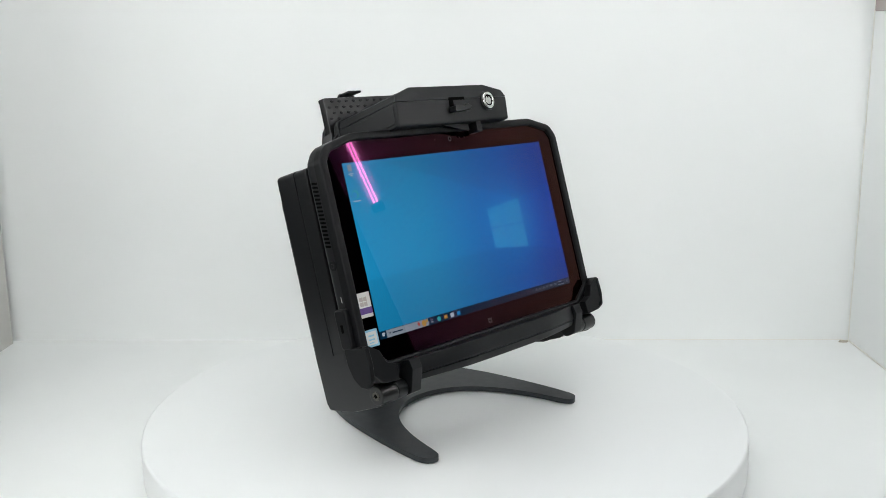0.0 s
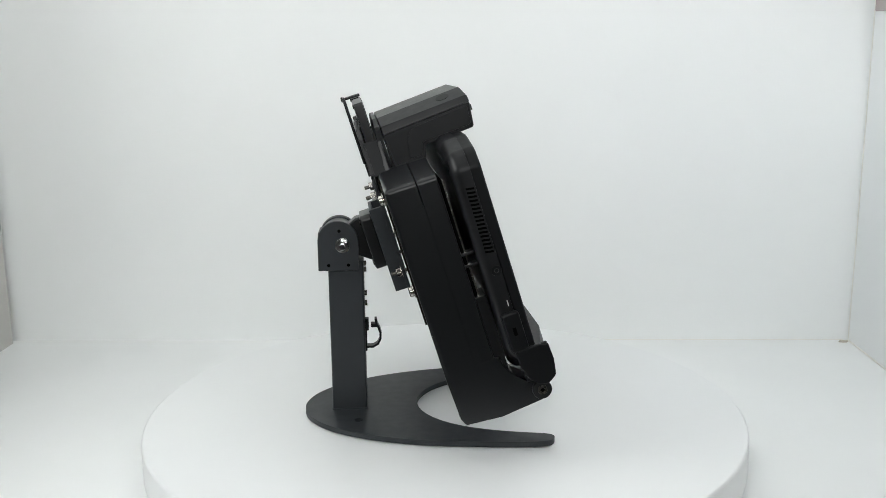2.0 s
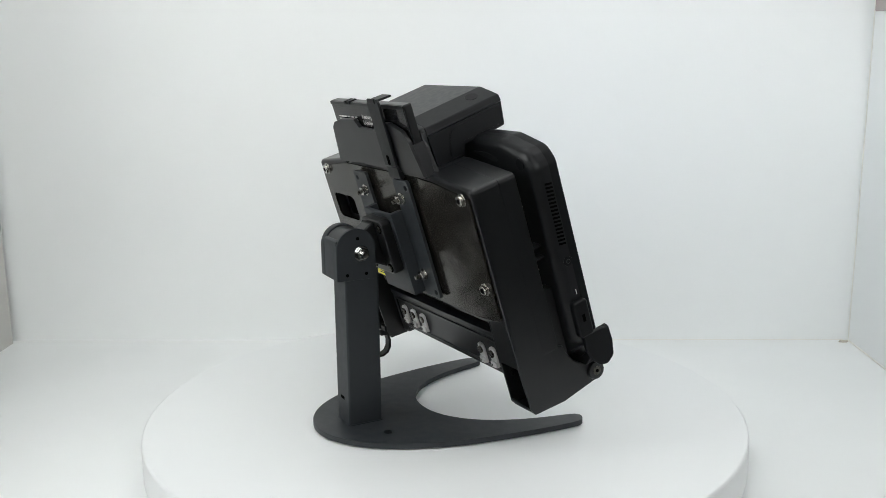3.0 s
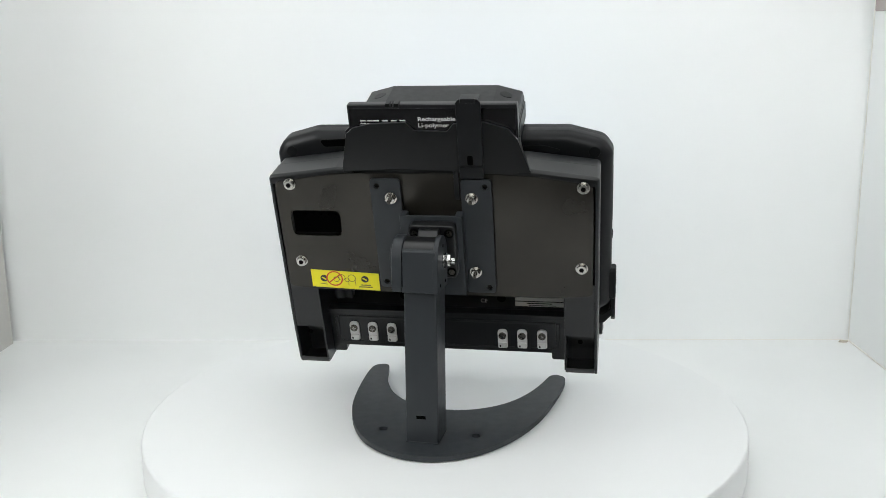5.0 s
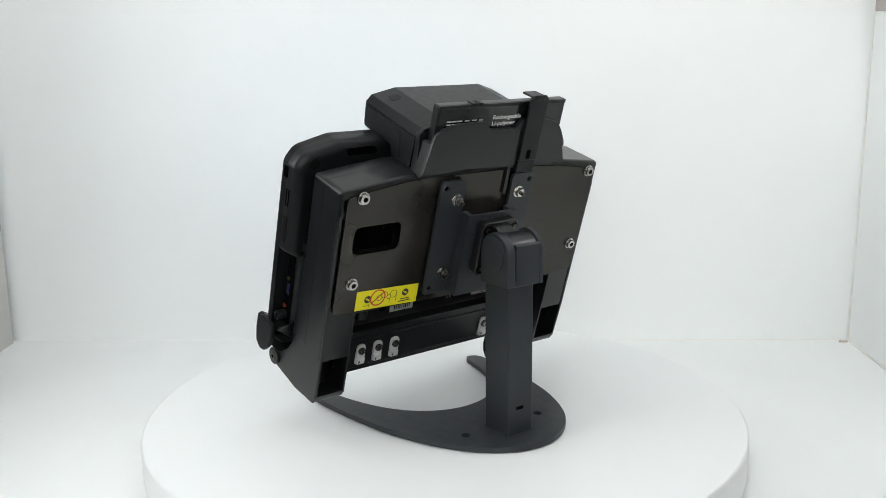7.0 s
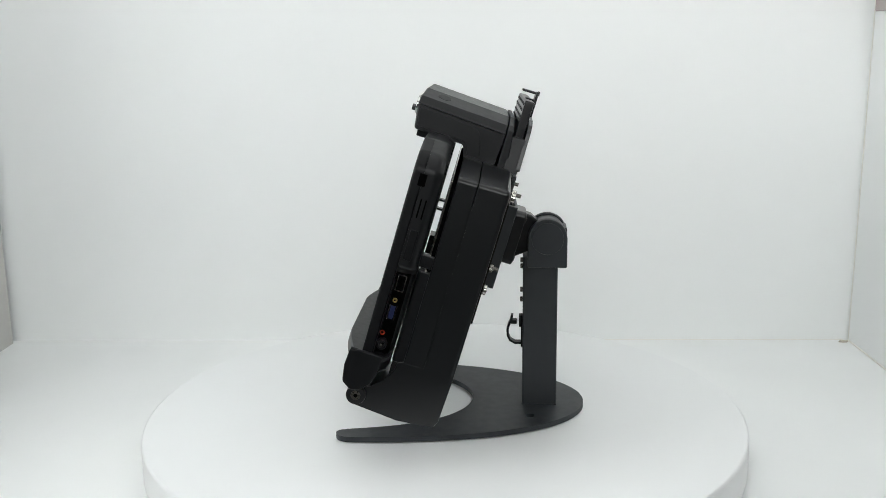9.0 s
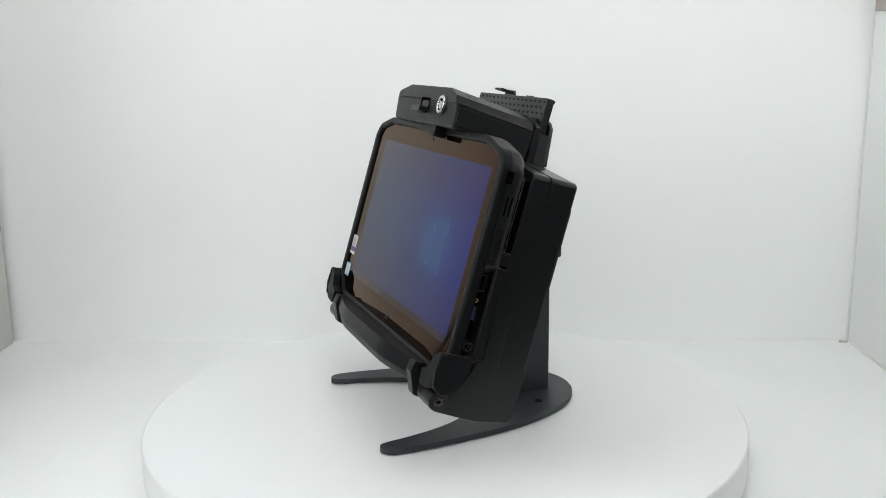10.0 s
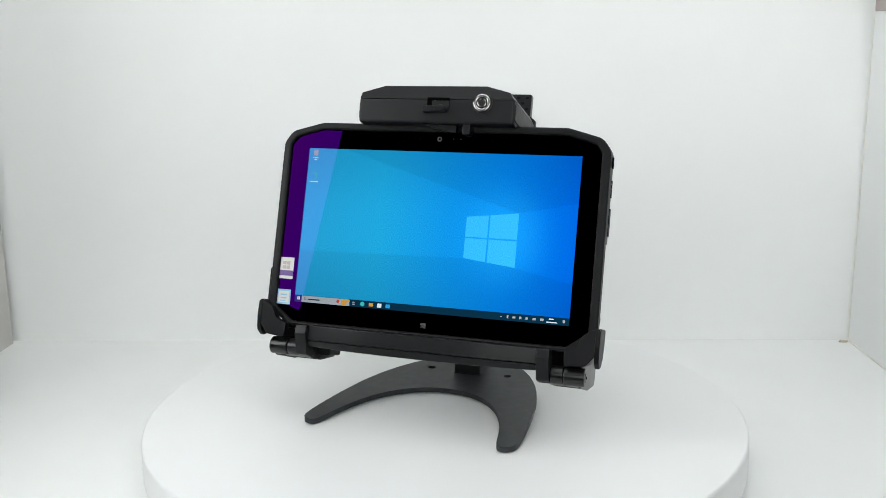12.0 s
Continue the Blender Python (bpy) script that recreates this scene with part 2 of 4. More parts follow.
def mesh_of(name, bm, mat):
    bmesh.ops.scale(bm, vec=(0.001, 0.001, 0.001), verts=bm.verts)
    bm.normal_update()
    for f in bm.faces:
        f.smooth = True
    for e in bm.edges:
        e.smooth = len(e.link_faces) == 2 and e.calc_face_angle(0) < radians(32)
    # large faces stay flat, only the rounded edges bend the light
    area = {f: f.calc_area() for f in bm.faces}
    normals = []
    for f in bm.faces:
        for lp in f.loops:
            v, seen, todo = lp.vert, {f}, [f]
            total = Vector((0, 0, 0))
            while todo:
                g = todo.pop()
                total += g.normal * area[g]
                for e in g.edges:
                    if e.smooth and v in e.verts:
                        for h in e.link_faces:
                            if h not in seen:
                                seen.add(h)
                                todo.append(h)
            normals.append(total.normalized() if total.length > 0 else f.normal.copy())
    me = bpy.data.meshes.new(name)
    bm.to_mesh(me)
    bm.free()
    me.materials.append(mat)
    me.normals_split_custom_set(normals)
    return me


def part(name, bm, mat, parent, label=""):
    ob = new(name, mesh_of(name, bm, mat))
    ob.parent = parent
    if label:
        ob["label"] = label
    return ob


def again(ob, parent, x, y, z, turn=(0, 0, 0)):
    """Another part on the same mesh, shifted by millimetres."""
    o = new(ob.name.split(".")[0], ob.data)
    o.parent = parent
    o.matrix_basis = pose(x / 1000, y / 1000, z / 1000, *turn)
    return o


def letters(text, size, mat, parent, m, name="lettering", bold=0.0):
    """Raised print from the built-in font, as a mesh."""
    cu = bpy.data.curves.new(name, "FONT")
    cu.body, cu.size, cu.extrude, cu.offset = text, size / 1000, 0.00004, bold / 1000
    tmp = bpy.data.objects.new(name, cu)
    scene.collection.objects.link(tmp)
    me = bpy.data.meshes.new_from_object(tmp.evaluated_get(bpy.context.evaluated_depsgraph_get()))
    bpy.data.objects.remove(tmp)
    bpy.data.curves.remove(cu)
    me.materials.clear()
    me.materials.append(mat)
    ob = new(name, me)
    ob.parent = parent
    ob.matrix_basis = m
    return ob


def thing(name, m, label, category, group=""):
    ob = new(name)
    ob.empty_display_size = 0.02
    ob.matrix_basis = m
    return tagged(ob, label, category, group)


# ---------------------------------------------------------------- the light box and the room round it
FLOOR_Z = -45.0


def setting(name, bm, mat, label, category=""):
    return tagged(new(name, mesh_of(name, bm, mat)), label, category, "", "structure")


def build_setting():
    setting("floor", box(-636, 600, -365, 480, FLOOR_Z - 12, FLOOR_Z, 1.5), FLOOR, "matt white board floor of a photo light box", "floor")
    back = moved(box(-640, 640, 0, 14, FLOOR_Z, 980, 0), pose(0, 365, 0, 0, 0, -1.75))
    setting("wall_north", back, WHITE_WALL, "plain matt white back panel of a light box", "wall")
    setting("wall_west", box(-630, -616, 298, 372, FLOOR_Z, 980, 0), SIDE_WALL, "side panel of a light box, coloured greyish white for its weaker light", "wall")
    right = moved(box(0, 14, -470, 0, FLOOR_Z, 980, 0), pose(566, 346, 0, 0, 0, -2.5))
    setting("wall_east", right, WHITE_WALL, "plain matt white side panel of a light box", "wall")
    setting("ceiling", box(-720, 720, -700, 480, 982, 996, 0), WHITE_WALL, "white top panel of a light box", "ceiling")
    strip = moved(box(-2.2, 0, -420, -3, FLOOR_Z + 0.2, FLOOR_Z + 2.0, 0.6), pose(566, 346, 0, 0, 0, -2.5))
    setting("trim_floor_joint", strip, JOINT, "yellowed sealant line along the floor joint", "trim")
    strip = moved(box(-1.6, 0, -4, -2.5, FLOOR_Z + 3, 978, 0.5), pose(566, 346, 0, 0, 0, -2.5))
    setting("trim_corner_joint", strip, JOINT, "yellowed sealant line in the upright corner", "trim")
    strip = moved(box(-30, 560, -2, -0.5, FLOOR_Z + 0.2, FLOOR_Z + 1.3, 0.4), pose(0, 365, 0, 0, 0, -1.75))
    setting("trim_back_joint", strip, JOINT, "pale sealant line along the back joint", "trim")
    spot = moved(prism(smooth_closed([(-7, -2), (-3, -4), (3, -4), (7, -1), (4, 2), (-3, 2)], 4), "Z", FLOOR_Z, FLOOR_Z + 1.8, 0.6),
                 pose(556, 338, 0))
    setting("corner_stain", spot, STAIN, "small brown stain of old glue in the corner", "stain")
    edge = moved(box(-10, -0.5, -150, -25, 401, 470, 2), pose(566, 346, 0, 0, 0, -2.5))
    setting("trim_hanger", edge, TRIM, "dull pinkish grey strip on the side panel", "trim")
    # dim room that closes the place round the camera
    for name, bm in (("wall_room_south", box(-2600, 2600, -2700, -2650, -900, 1900)),
                     ("wall_room_north", box(-2600, 2600, 1200, 1250, -900, 1900)),
                     ("wall_room_west", box(-2650, -2600, -2700, 1250, -900, 1900)),
                     ("wall_room_east", box(2600, 2650, -2700, 1250, -900, 1900)),
                     ("floor_room", box(-2600, 2600, -2700, 1250, -950, -900)),
                     ("ceiling_room", box(-2600, 2600, -2700, 1250, 1900, 1950))):
        setting(name, bm, ROOM, "dim grey-brown wall of the surrounding room", "ceiling" if "ceiling" in name else "wall")


def led_panel(name, m, w, h, mat, label):
    """A flat LED panel that shines along its own -Y."""
    t = thing(name, m, label, "lamp")
    part("frame", prism(box_outline(-w / 2 - 12, w / 2 + 12, -h / 2 - 12, h / 2 + 12, 6), "Y", -1, 14, 1.5,
                        holes=[box_outline(-w / 2, w / 2, -h / 2, h / 2, 3)]), RUBBER, t, "black metal frame")
    part("diffuser", box(-w / 2 - 1, w / 2 + 1, 2, 5, -h / 2 - 1, h / 2 + 1), mat, t, "glowing white diffuser")
    part("back_cover", box(-w / 2 - 8, w / 2 + 8, 7, 16, -h / 2 - 8, h / 2 + 8, 2), RUBBER, t)
    return t


def build_lamps():
    t = led_panel("ceiling_light", pose(0, -0.19, 0.966, 90, 0, 0), 1120, 580, LED_BAR, "broad white LED panel under the light box's top")
    t["group"] = "ceiling lights"
    # Bar over the open front is an unseen addition that evens the lighting.
    t = led_panel("ceiling_light", pose(0, -0.62, 0.966, 90, 0, 0), 1150, 150, LED, "wide unseen LED bar added along the light box's open front as fill")
    t["group"] = "ceiling lights"
    # The weaker right-hand panel is unseen, added by symmetry to brighten that side.
    for x, y, turn, mat in ((-0.665, -0.285, 90, LED_SIDE), (0.665, -0.46, -90, LED_FAR_FILL)):
        t = led_panel("side_light", pose(x, y, 0.49, 0, 0, turn), 420, 400, mat, "flat white LED panel on a pole beside the light box, right-hand one added as fill")
        part("pole", joined(rod("Z", 0, 10, -1370, -195, 9, 20, 1), rod("Z", 0, 10, -1390, -1370, 130, 40, 4)), RUBBER, t, "black pole with a round foot")
        t["group"] = "side lights"
    # Unseen fill panel, added to even out the light on wall and rim.
    t = led_panel("front_light", pose(0, -1.32, 0.62, 5, 0, 180), 1100, 460, LED_FRONT_FILL, "large unseen fill panel added on a pole facing the light box")
    part("pole", joined(rod("Z", 0, 12, -1500, -225, 9, 20, 1)), RUBBER, t, "black pole")
    t = thing("tube_light", pose(0.545, -0.0855, 0.398), "slim upright pair of white LED tubes on the side panel", "lamp")
    for x in (-2.6, 2.6):
        part("tube", rod("Z", 0, x, 0, 260, 1.55, 12), LED_TUBE, t, "glowing white tube")
    part("holder", joined(box(-4, 6, -10, 10, -14, 0, 1), box(-4, 6, -10, 10, 260, 272, 1), box(4, 20, -6, 6, -12, 270, 1)),
         RUBBER, t, "black plastic holder")


# ---------------------------------------------------------------- turntable
def build_turntable():
    t = thing("turntable", pose(0, 0, 0), "round white turntable with a softly rounded rim", "turntable")
    part("plate", prism(circle(0, 0, 298, 160), "Z", FLOOR_Z + 8, 0, 2.5, 3), DISC, t)
    part("foot_ring", prism(circle(0, 0, 270, 96), "Z", FLOOR_Z, FLOOR_Z + 8, 0), DISC, t)
    return t


# ---------------------------------------------------------------- stand
HEAD = pose(0.001994, -0.034703, 0.187054, -16.86, 0.323, 2.175)
BX = -6.4            # middle of the base plate


def screw_head(parent, x, y, z, r=4.6, label="chrome socket screw with a washer", tall=4.0, socket=True):
    """A screw that looks along +Y."""
    s = part("screw", joined(rod("Y", x, z, y, y + 0.9, r * 1.28, 20, 0.2), rod("Y", x, z, y + 0.9, y + tall, r, 20, 0.5)),
             NICKEL, parent, label)
    if socket:
        part("socket", rod("Y", x, z, y + tall, y + tall + 0.25, r * 0.52, 6), SHADE_BLACK, s)
    return s


def build_stand():
    t = thing("monitor_stand", pose(0, 0, 0), "dark slate powder-coated steel stand with a horseshoe base", "stand")
    half = [(0, 141), (30, 133.5), (58, 111), (80, 75), (95, 32), (103, -12), (107.5, -50), (109, -78), (107, -89),
            (101, -94), (95, -94), (90.5, -87), (85, -63), (77.5, -38), (66, -13), (51, 6.5), (34, 19.5), (17, 26.5), (0, 28.5)]
    outline = smooth_closed(half + [(-x, y) for x, y in reversed(half[1:-1])], 5)
    outline = [(x + BX, y) for x, y in outline]
    plate = part("base_plate", prism(outline, "Z", 1.2, 6.4, 0.9, 2,
                                     holes=[circle(-49.1, 87, 4.4, 18), circle(39.9, 87, 4.4, 18)]), POWDER, t)
    for x in (-49.1, 39.9):
        # Black disc in the hole paints its inner shade.
        part("hole_shade", rod("Z", x, 87, 1.3, 2.6, 4.5, 18), SHADE_BLACK, plate, "black disc that paints the shade in a screw hole")
    for x, y in ((-96, -78), (96, -78), (-50, 108), (50, 108), (0, 122)):
        part("rubber_foot", rod("Z", BX + x, y, 0, 1.3, 5.5, 18), RUBBER, plate, "thin black rubber foot")
    post = part("post", prism(box_outline(-19.5, 10.5, 79, 113, 2.2), "Z", 6.3, 158, 0.4), POWDER, t, "square powder-coated steel tube")
    # Slot is a black patch on the tube, painting its shade.
    part("slot", box(-8, 0.5, 112.6, 113.15, 29.5, 32.5), SHADE_BLACK, post, "small slot drawn as a black shade patch")
    for z in (152, 146, 122, 112):
        part("screw", rod("Y", -4.5, z, 76.4, 79.2, 2.6, 14, 0.5), DARK_METAL, post, "small dark screw head")
    weld = part("weld_bead", prism(box_outline(-20.3, 11.3, 78.2, 113.8, 2.6), "Z", 6.2, 7.4, 0.5), POWDER, post)
    # cable clip on the tube
    bow = [(80, 67.2), (71.5, 67.2), (66.6, 70), (64.2, 75), (64.0, 81), (65.6, 86.5), (67.6, 90.5), (68.6, 96)]
    part("cable_clip", joined(ribbon(bow, 2.2, -9, 0), box(-9, 0, 75.4, 79.2, 84, 96, 0.8), box(-9, 0, 77.4, 79.2, 63, 96, 0.5), box(-9, 0, 67, 73.4, 87, 91, 0.9)),
         RUBBER, post, "open black plastic cable clip")
    # yoke at the tube's top
    def yoke_outline(c, r, low):
        arc = [(102.5 + r * math.cos(q), c + r * math.sin(q)) for q in (radians(a) for a in range(0, 181, 12))]
        return [(102.5 + r, low), *arc, (102.5 - r, low)]
    yoke = part("yoke", joined(prism(yoke_outline(178, 19.5, 149), "X", -23, -18.5, 0.8), prism(yoke_outline(178, 19.0, 149), "X", 9.5, 19, 1.6),
                               prism(rounded([(121.5, 149, 1.5), (121.5, 186, 2), (118, 188, 1), (116, 149, 0)]), "X", -20.5, 8.5, 0.8),
                               box(-19, 10, 84, 121, 149, 154, 0.5)), POWDER, t, "dark hinge yoke with rounded cheeks")
    part("boss", rod("X", 102.5, 178, 19, 21, 15.5, 32, 0.8), POWDER, yoke, "round hinge boss")
    part("barrel", rod("X", 102.5, 178, -18.4, 9.4, 17.4, 36, 0.5), PLASTIC, yoke, "black hinge barrel")
    for y, z in ((112, 154.5), (93, 154.5), (101, 188)):
        part("pin_hole", rod("X", y, z, -23.2, -22.9, 1.6, 12), SHADE_BLACK, yoke)
    nut = part("bolt", joined(rod("X", 98, 174, -24.2, -23, 7.2, 24, 0.3), rod("X", 98, 174, -29.5, -24.2, 6.0, 6, 0.5, 0.3),
                              rod("X", 98, 174, -33.5, -29.5, 3.2, 16, 0.5)), CHROME, t, "bright chrome bolt and nut")
    return t


def build_bracket(t):
    """Parts in the dock's tilt; each one is placed by the dock's pose."""
    def tilted(name, bm, mat, label="", parent=t):
        o = part(name, bm, mat, parent, label)
        if parent is t:
            o.matrix_basis = HEAD
        return o

    for x0, x1, z0 in ((25.5, 54, -31), (-58.5, -30.5, -34.5)):
        c = (x0 + x1) / 2
        out = 10.5 if x0 > 0 else -10.5
        strip = tilted("bracket_strip", prism(box_outline(x0, x1, z0, 83, 4), "Y", 82, 85, 0.6,
                                              holes=[circle(c + out * 0.75, 76, 2.8, 14), circle(c + out * 0.75, z0 + 6, 2.8, 14)]),
                       POWDER, "flat slate-coated mounting strip")
    plate = tilted("bracket_channel", joined(box(-28, 22, 94, 97, -31, 52, 0.8), box(19.4, 26, 84.9, 96.9, -31, 52, 0.8),
                                             box(-32, -25.4, 84.9, 96.9, -31, 52, 0.8)), POWDER, "raised channel between the strips")
    for x, z in ((35, 64.5), (-40, 64.8), (36.4, -9), (-40, -11.5)):
        n_ = tilted("stud", joined(rod("Y", x, z, 79, 95.5, 1.9, 12, 0.3)), DARK_METAL, "threaded dark stud")
        part("nut", joined(rod("Y", x, z, 85, 86, 5.8, 22, 0.2), rod("Y", x, z, 86, 90.5, 4.6, 6, 0.5)), NICKEL, n_, "bright hexagon nut with washer")
    block = tilted("mount_block", prism(box_outline(-27, 16, -6, 48, 6), "Y", 97, 108, 1.6, 3), PLASTIC, "black square mount block")
    for x, z in ((-21.5, 40.5), (10.5, 40.5), (-21.5, 1), (10.5, 1)):
        part("recess", rod("Y", x, z, 107.9, 108.3, 4.4, 18), SHADE_BLACK, block)
        part("screw", rod("Y", x, z, 108.2, 109.2, 2.7, 14, 0.3), DARK_METAL, block, "dark recessed screw")
    tilted("tilt_arm", prism(rounded([(107, 46), (113, 46, 3), (126, 40, 8), (144, 28, 6), (138, 14, 8), (120, 10, 4), (107, 0)]), "X", -13.5, 6, 2.0, 3),
           PLASTIC, "black tilting arm into the yoke")


# ---------------------------------------------------------------- docking station
def top_slope(bm, low=60.0):
    """The housing's top rises from the sides to the middle."""
    for v in bm.verts:
        if v.co.z > low:
            v.co.z += 8.0 * min(1.0, max(0.0, (154 - abs(v.co.x)) / 66.0))
    return bm


def build_dock():
    t = thing("docking_station", HEAD, "black plastic vehicle dock clamping a tablet, key lock on top", "dock")
    # shell: core, top rim, side walls
    shell = part("rear_shell", top_slope(box(-149, 149, 45, 64, -38, 74, 0.5)), PLASTIC, t, "satin black rear housing")

    def arch(w, side, mid, wall):
        """An upside-down U round the housing, its top rising gently to the middle."""
        outer = [(-w, -84), (-w, side, 5), (-88, mid, 9), (88, mid, 9), (w, side, 5), (w, -84)]
        inner = [(w - wall, -84), (w - wall, side - 8), (88, mid - 7), (-88, mid - 7), (-w + wall, side - 8), (-w + wall, -84)]
        return rounded(outer + inner)
    part("rear_rim", prism(arch(154.2, 82, 90.2, 3.4), "Y", 50.9, 77.6, 5.2, 4,
                           only=lambda e: min(v.co.y for v in e.verts) > 77 and (max(abs(v.co.x) for v in e.verts) > 153 or min(v.co.z for v in e.verts) > 80)),
         PLASTIC_SATIN, shell, "gently peaked satin top edge with rounded corners")
    part("front_rim", prism(arch(153.9, 81.7, 89.9, 3.2), "Y", 33, 50.4, 1.2, 2), PLASTIC_SATIN, shell)
    # Black colour stands in for shade in the gap behind the tablet.
    part("front_panel", box(-148, 148, 30, 45.2, -38, 74, 1), SHADE_BLACK, shell, "panel behind the tablet, painted black for the gap's shade")
    part("inner_plate", box(-147, 147, 28.4, 29.9, -36, 76, 0.3), NICKEL, shell, "thin bare metal plate behind the tablet")
    rear_side = rounded([(77.6, 60, 0), (77.6, -86), (76, -126, 2), (73, -132.5, 3), (41, -135.5, 3), (3, -132, 3), (-5.5, -127.5, 5), (-6.5, -118.5, 5),
                         (0, -113, 4), (11, -111.3, 4), (20, -104, 6), (27, -92, 5), (28.5, -84), (44.4, -78), (44.4, 60, 0)])
    for s in (-1, 1):
        a, b = sorted((s * 150.5, s * 153.6))
        part("side_wall", prism(rear_side, "X", a, b, 1.1, 2), PLASTIC_SATIN, shell)
        # leg below the steel cover, open at its lower end
        a, b = sorted((s * 122.5, s * 150.7))
        leg = part("leg", joined(prism([(76.5, -28), (76.5, -86), (48, -90), (48, -134), (20, -132.5), (2, -126), (11, -112.3), (20, -104.5), (23.6, -97),
                                        (23.2, -72), (23.2, -28)], "X", a, b, 0.4)), PLASTIC, t, "hollow black leg")
        part("leg_bottom", prism([(76.4, -124), (75.6, -127.5), (73.2, -131.5), (42, -134.6), (42, -132.6), (72, -129.6), (74.5, -124)], "X", a, b), PLASTIC, leg)
        a, b = sorted((s * 121.5, s * 123.5))
        part("leg_rib", prism(rounded([(77, -38), (76, -127, 2), (70, -131), (36, -134), (34, -38)]), "X", a, b, 0.5), PLASTIC, leg)
        part("leg_pocket", box(min(s * 124, s * 150), max(s * 124, s * 150), 47.9, 49.0, -132, -92), PLASTIC, leg)
        part("screw", rod("Y", s * 137, -92.5, 75.5, 76.2, 2.4, 14), SHADE_BLACK, leg)
    # burnished steel cover with a window
    cover_outline = rounded([(-148.6, -38, 5), (-148.6, 75, 6), (-96, 83.5, 4), (-60, 86), (76, 86), (96, 84, 4), (147.8, 76.4, 6), (148.6, -36, 5),
                             (120, -39, 3), (-110, -42, 4)])
    cover = part("steel_cover", prism(cover_outline, "Y", 77.3, 79.3, 0.5, 2, holes=[box_outline(87.8, 137, 20.5, 47.5, 7)]), STEEL, t,
                 "smudged burnished black steel cover")
    # Black sheet behind the window paints the shade inside.
    part("window_backing", box(85, 140, 64.1, 65, 17, 50), SHADE_BLACK, cover)
    for i in range(5):
        part("connector_pin", rod("Y", 97 + 7.5 * i, 36, 65, 67, 1.4, 10), SHADE_BLACK, cover)
    for x, z in ((133, 75), (-139.8, 73.8), (132.8, -7.2), (-138.4, -8.2)):
        screw_head(cover, x, 79.3, z)
    # warning sticker
    st = part("warning_sticker", prism(rounded([(57, -20, 0), (125.4, -16.8, 0), (125.6, -36.3, 0), (57, -39.2, 0)]), "Y", 79.35, 79.6), YELLOW, t,
              "yellow warning sticker with pictograms")
    def ring(x, z, r, w, mat, nm, y=79.6, lab=""):
        return part(nm, prism(circle(x, z, r, 28), "Y", y, y + 0.12, holes=[circle(x, z, r - w, 28)]), mat, st, lab)
    ring(102, -26.5, 8.4, 1.3, RED_INK, "prohibition_ring", 79.75, "red prohibition ring")
    part("prohibition_bar", moved(box(-7.6, 7.6, 79.75, 79.87, -0.6, 0.6), pose(102, 0, -26.5, 0, 38, 0)), RED_INK, st)
    for x in (112.8, 71.3):
        part("pictogram_disc", prism(circle(x, -26.6, 3.7, 22), "Y", 79.6, 79.72), INK, st, "black round pictogram")
        part("pictogram_shape", prism(smooth_closed([(x - 2.2, -27.6), (x - 0.5, -26.0), (x + 1.8, -25.0), (x + 2.2, -26.4), (x + 0.4, -27.2), (x - 1.2, -28.4)], 3),
                                      "Y", 79.72, 79.8), YELLOW, st)
    for x, z, r in ((100.2, -27.3, 3.0), (94.5, -25.2, 3.4), (89.5, -27.8, 2.4), (84.6, -25.8, 4.0)):
        ring(x, z, r, 0.45, INK, "pictogram_line")
    for x0, x1, z0, z1 in ((81, 81.4, -34, -24), (88, 88.4, -34, -29), (112, 117, -33, -32.6), (110.5, 111, -34.5, -31.5)):
        part("pictogram_line", box(x0, x1, 79.6, 79.7, z0, z1), INK, st)
    for x0, x1, z in ((66, 76, -33.2), (64.5, 78, -35.4)):
        part("caption_bar", box(x0, x1, 79.6, 79.7, z - 0.5, z + 0.5), INK, st)
    # lower cross bar with six cable clips
    bar = part("cross_bar", box(-122, 122, 50, 56.5, -121, -77, 1.2), PLASTIC_SATIN, t, "glossy black lower cross bar")
    for x0, x1, y1_, z0, z1 in ((-122, 122, 57.5, -81, -76), (-116, -112, 58, -112, -85), (112, 116, 58, -112, -85), (-111.9, 111.9, 57.8, -86.5, -84), (-112, 112, 57.4, -116.5, -114.6)):
        part("moulding", box(x0, x1, 46 if z1 == -76 else 56, y1_, z0, z1, 0.7), PLASTIC_SATIN, bar)
    for s in (-1, 1):
        part("foot", prism(box_outline(min(s * 107.5, s * 122), max(s * 107.5, s * 122), -129, -117, 3), "Y", 30, 56, 1), PLASTIC, bar)
    for x, z in ((95.7, -97), (76.2, -97.3), (56.2, -97.6), (-58.6, -99.6), (-78.4, -99.2), (-98.4, -98.8)):
        outline = rounded([(x - 4.9, z - 14.5, 0.6), (x + 4.9, z - 14.5, 0.6), (x + 4.9, z - 9.2, 0.4), (x + 3.9, z - 8.6, 0.4), (x + 4.9, z - 7.4, 0.4), (x + 4.9, z + 6.5, 4.6), (x - 4.9, z + 6.5, 4.6)])
        c = part("cable_clip", joined(prism(outline, "Y", 57, 59.4, 0.5), box(x - 4.3, x + 4.3, 59.2, 61.2, z - 14.3, z - 8, 0.6)), CLIP_GREY, bar, "light grey plastic clip with a screw")
        part("screw", rod("Y", x, z, 59.3, 61.6, 3.9, 18, 0.7), DARK_METAL, c, "dark metal screw")
        part("cross_slot", joined(box(x - 2.3, x + 2.3, 61.55, 61.7, z - 0.5, z + 0.5), box(x - 0.5, x + 0.5, 61.55, 61.7, z - 2.3, z + 2.3)), NICKEL, c)
        part("notch", box(x + 1.6, x + 3.0, 61.1, 61.3, z - 12.8, z - 10.5), SHADE_BLACK, c)
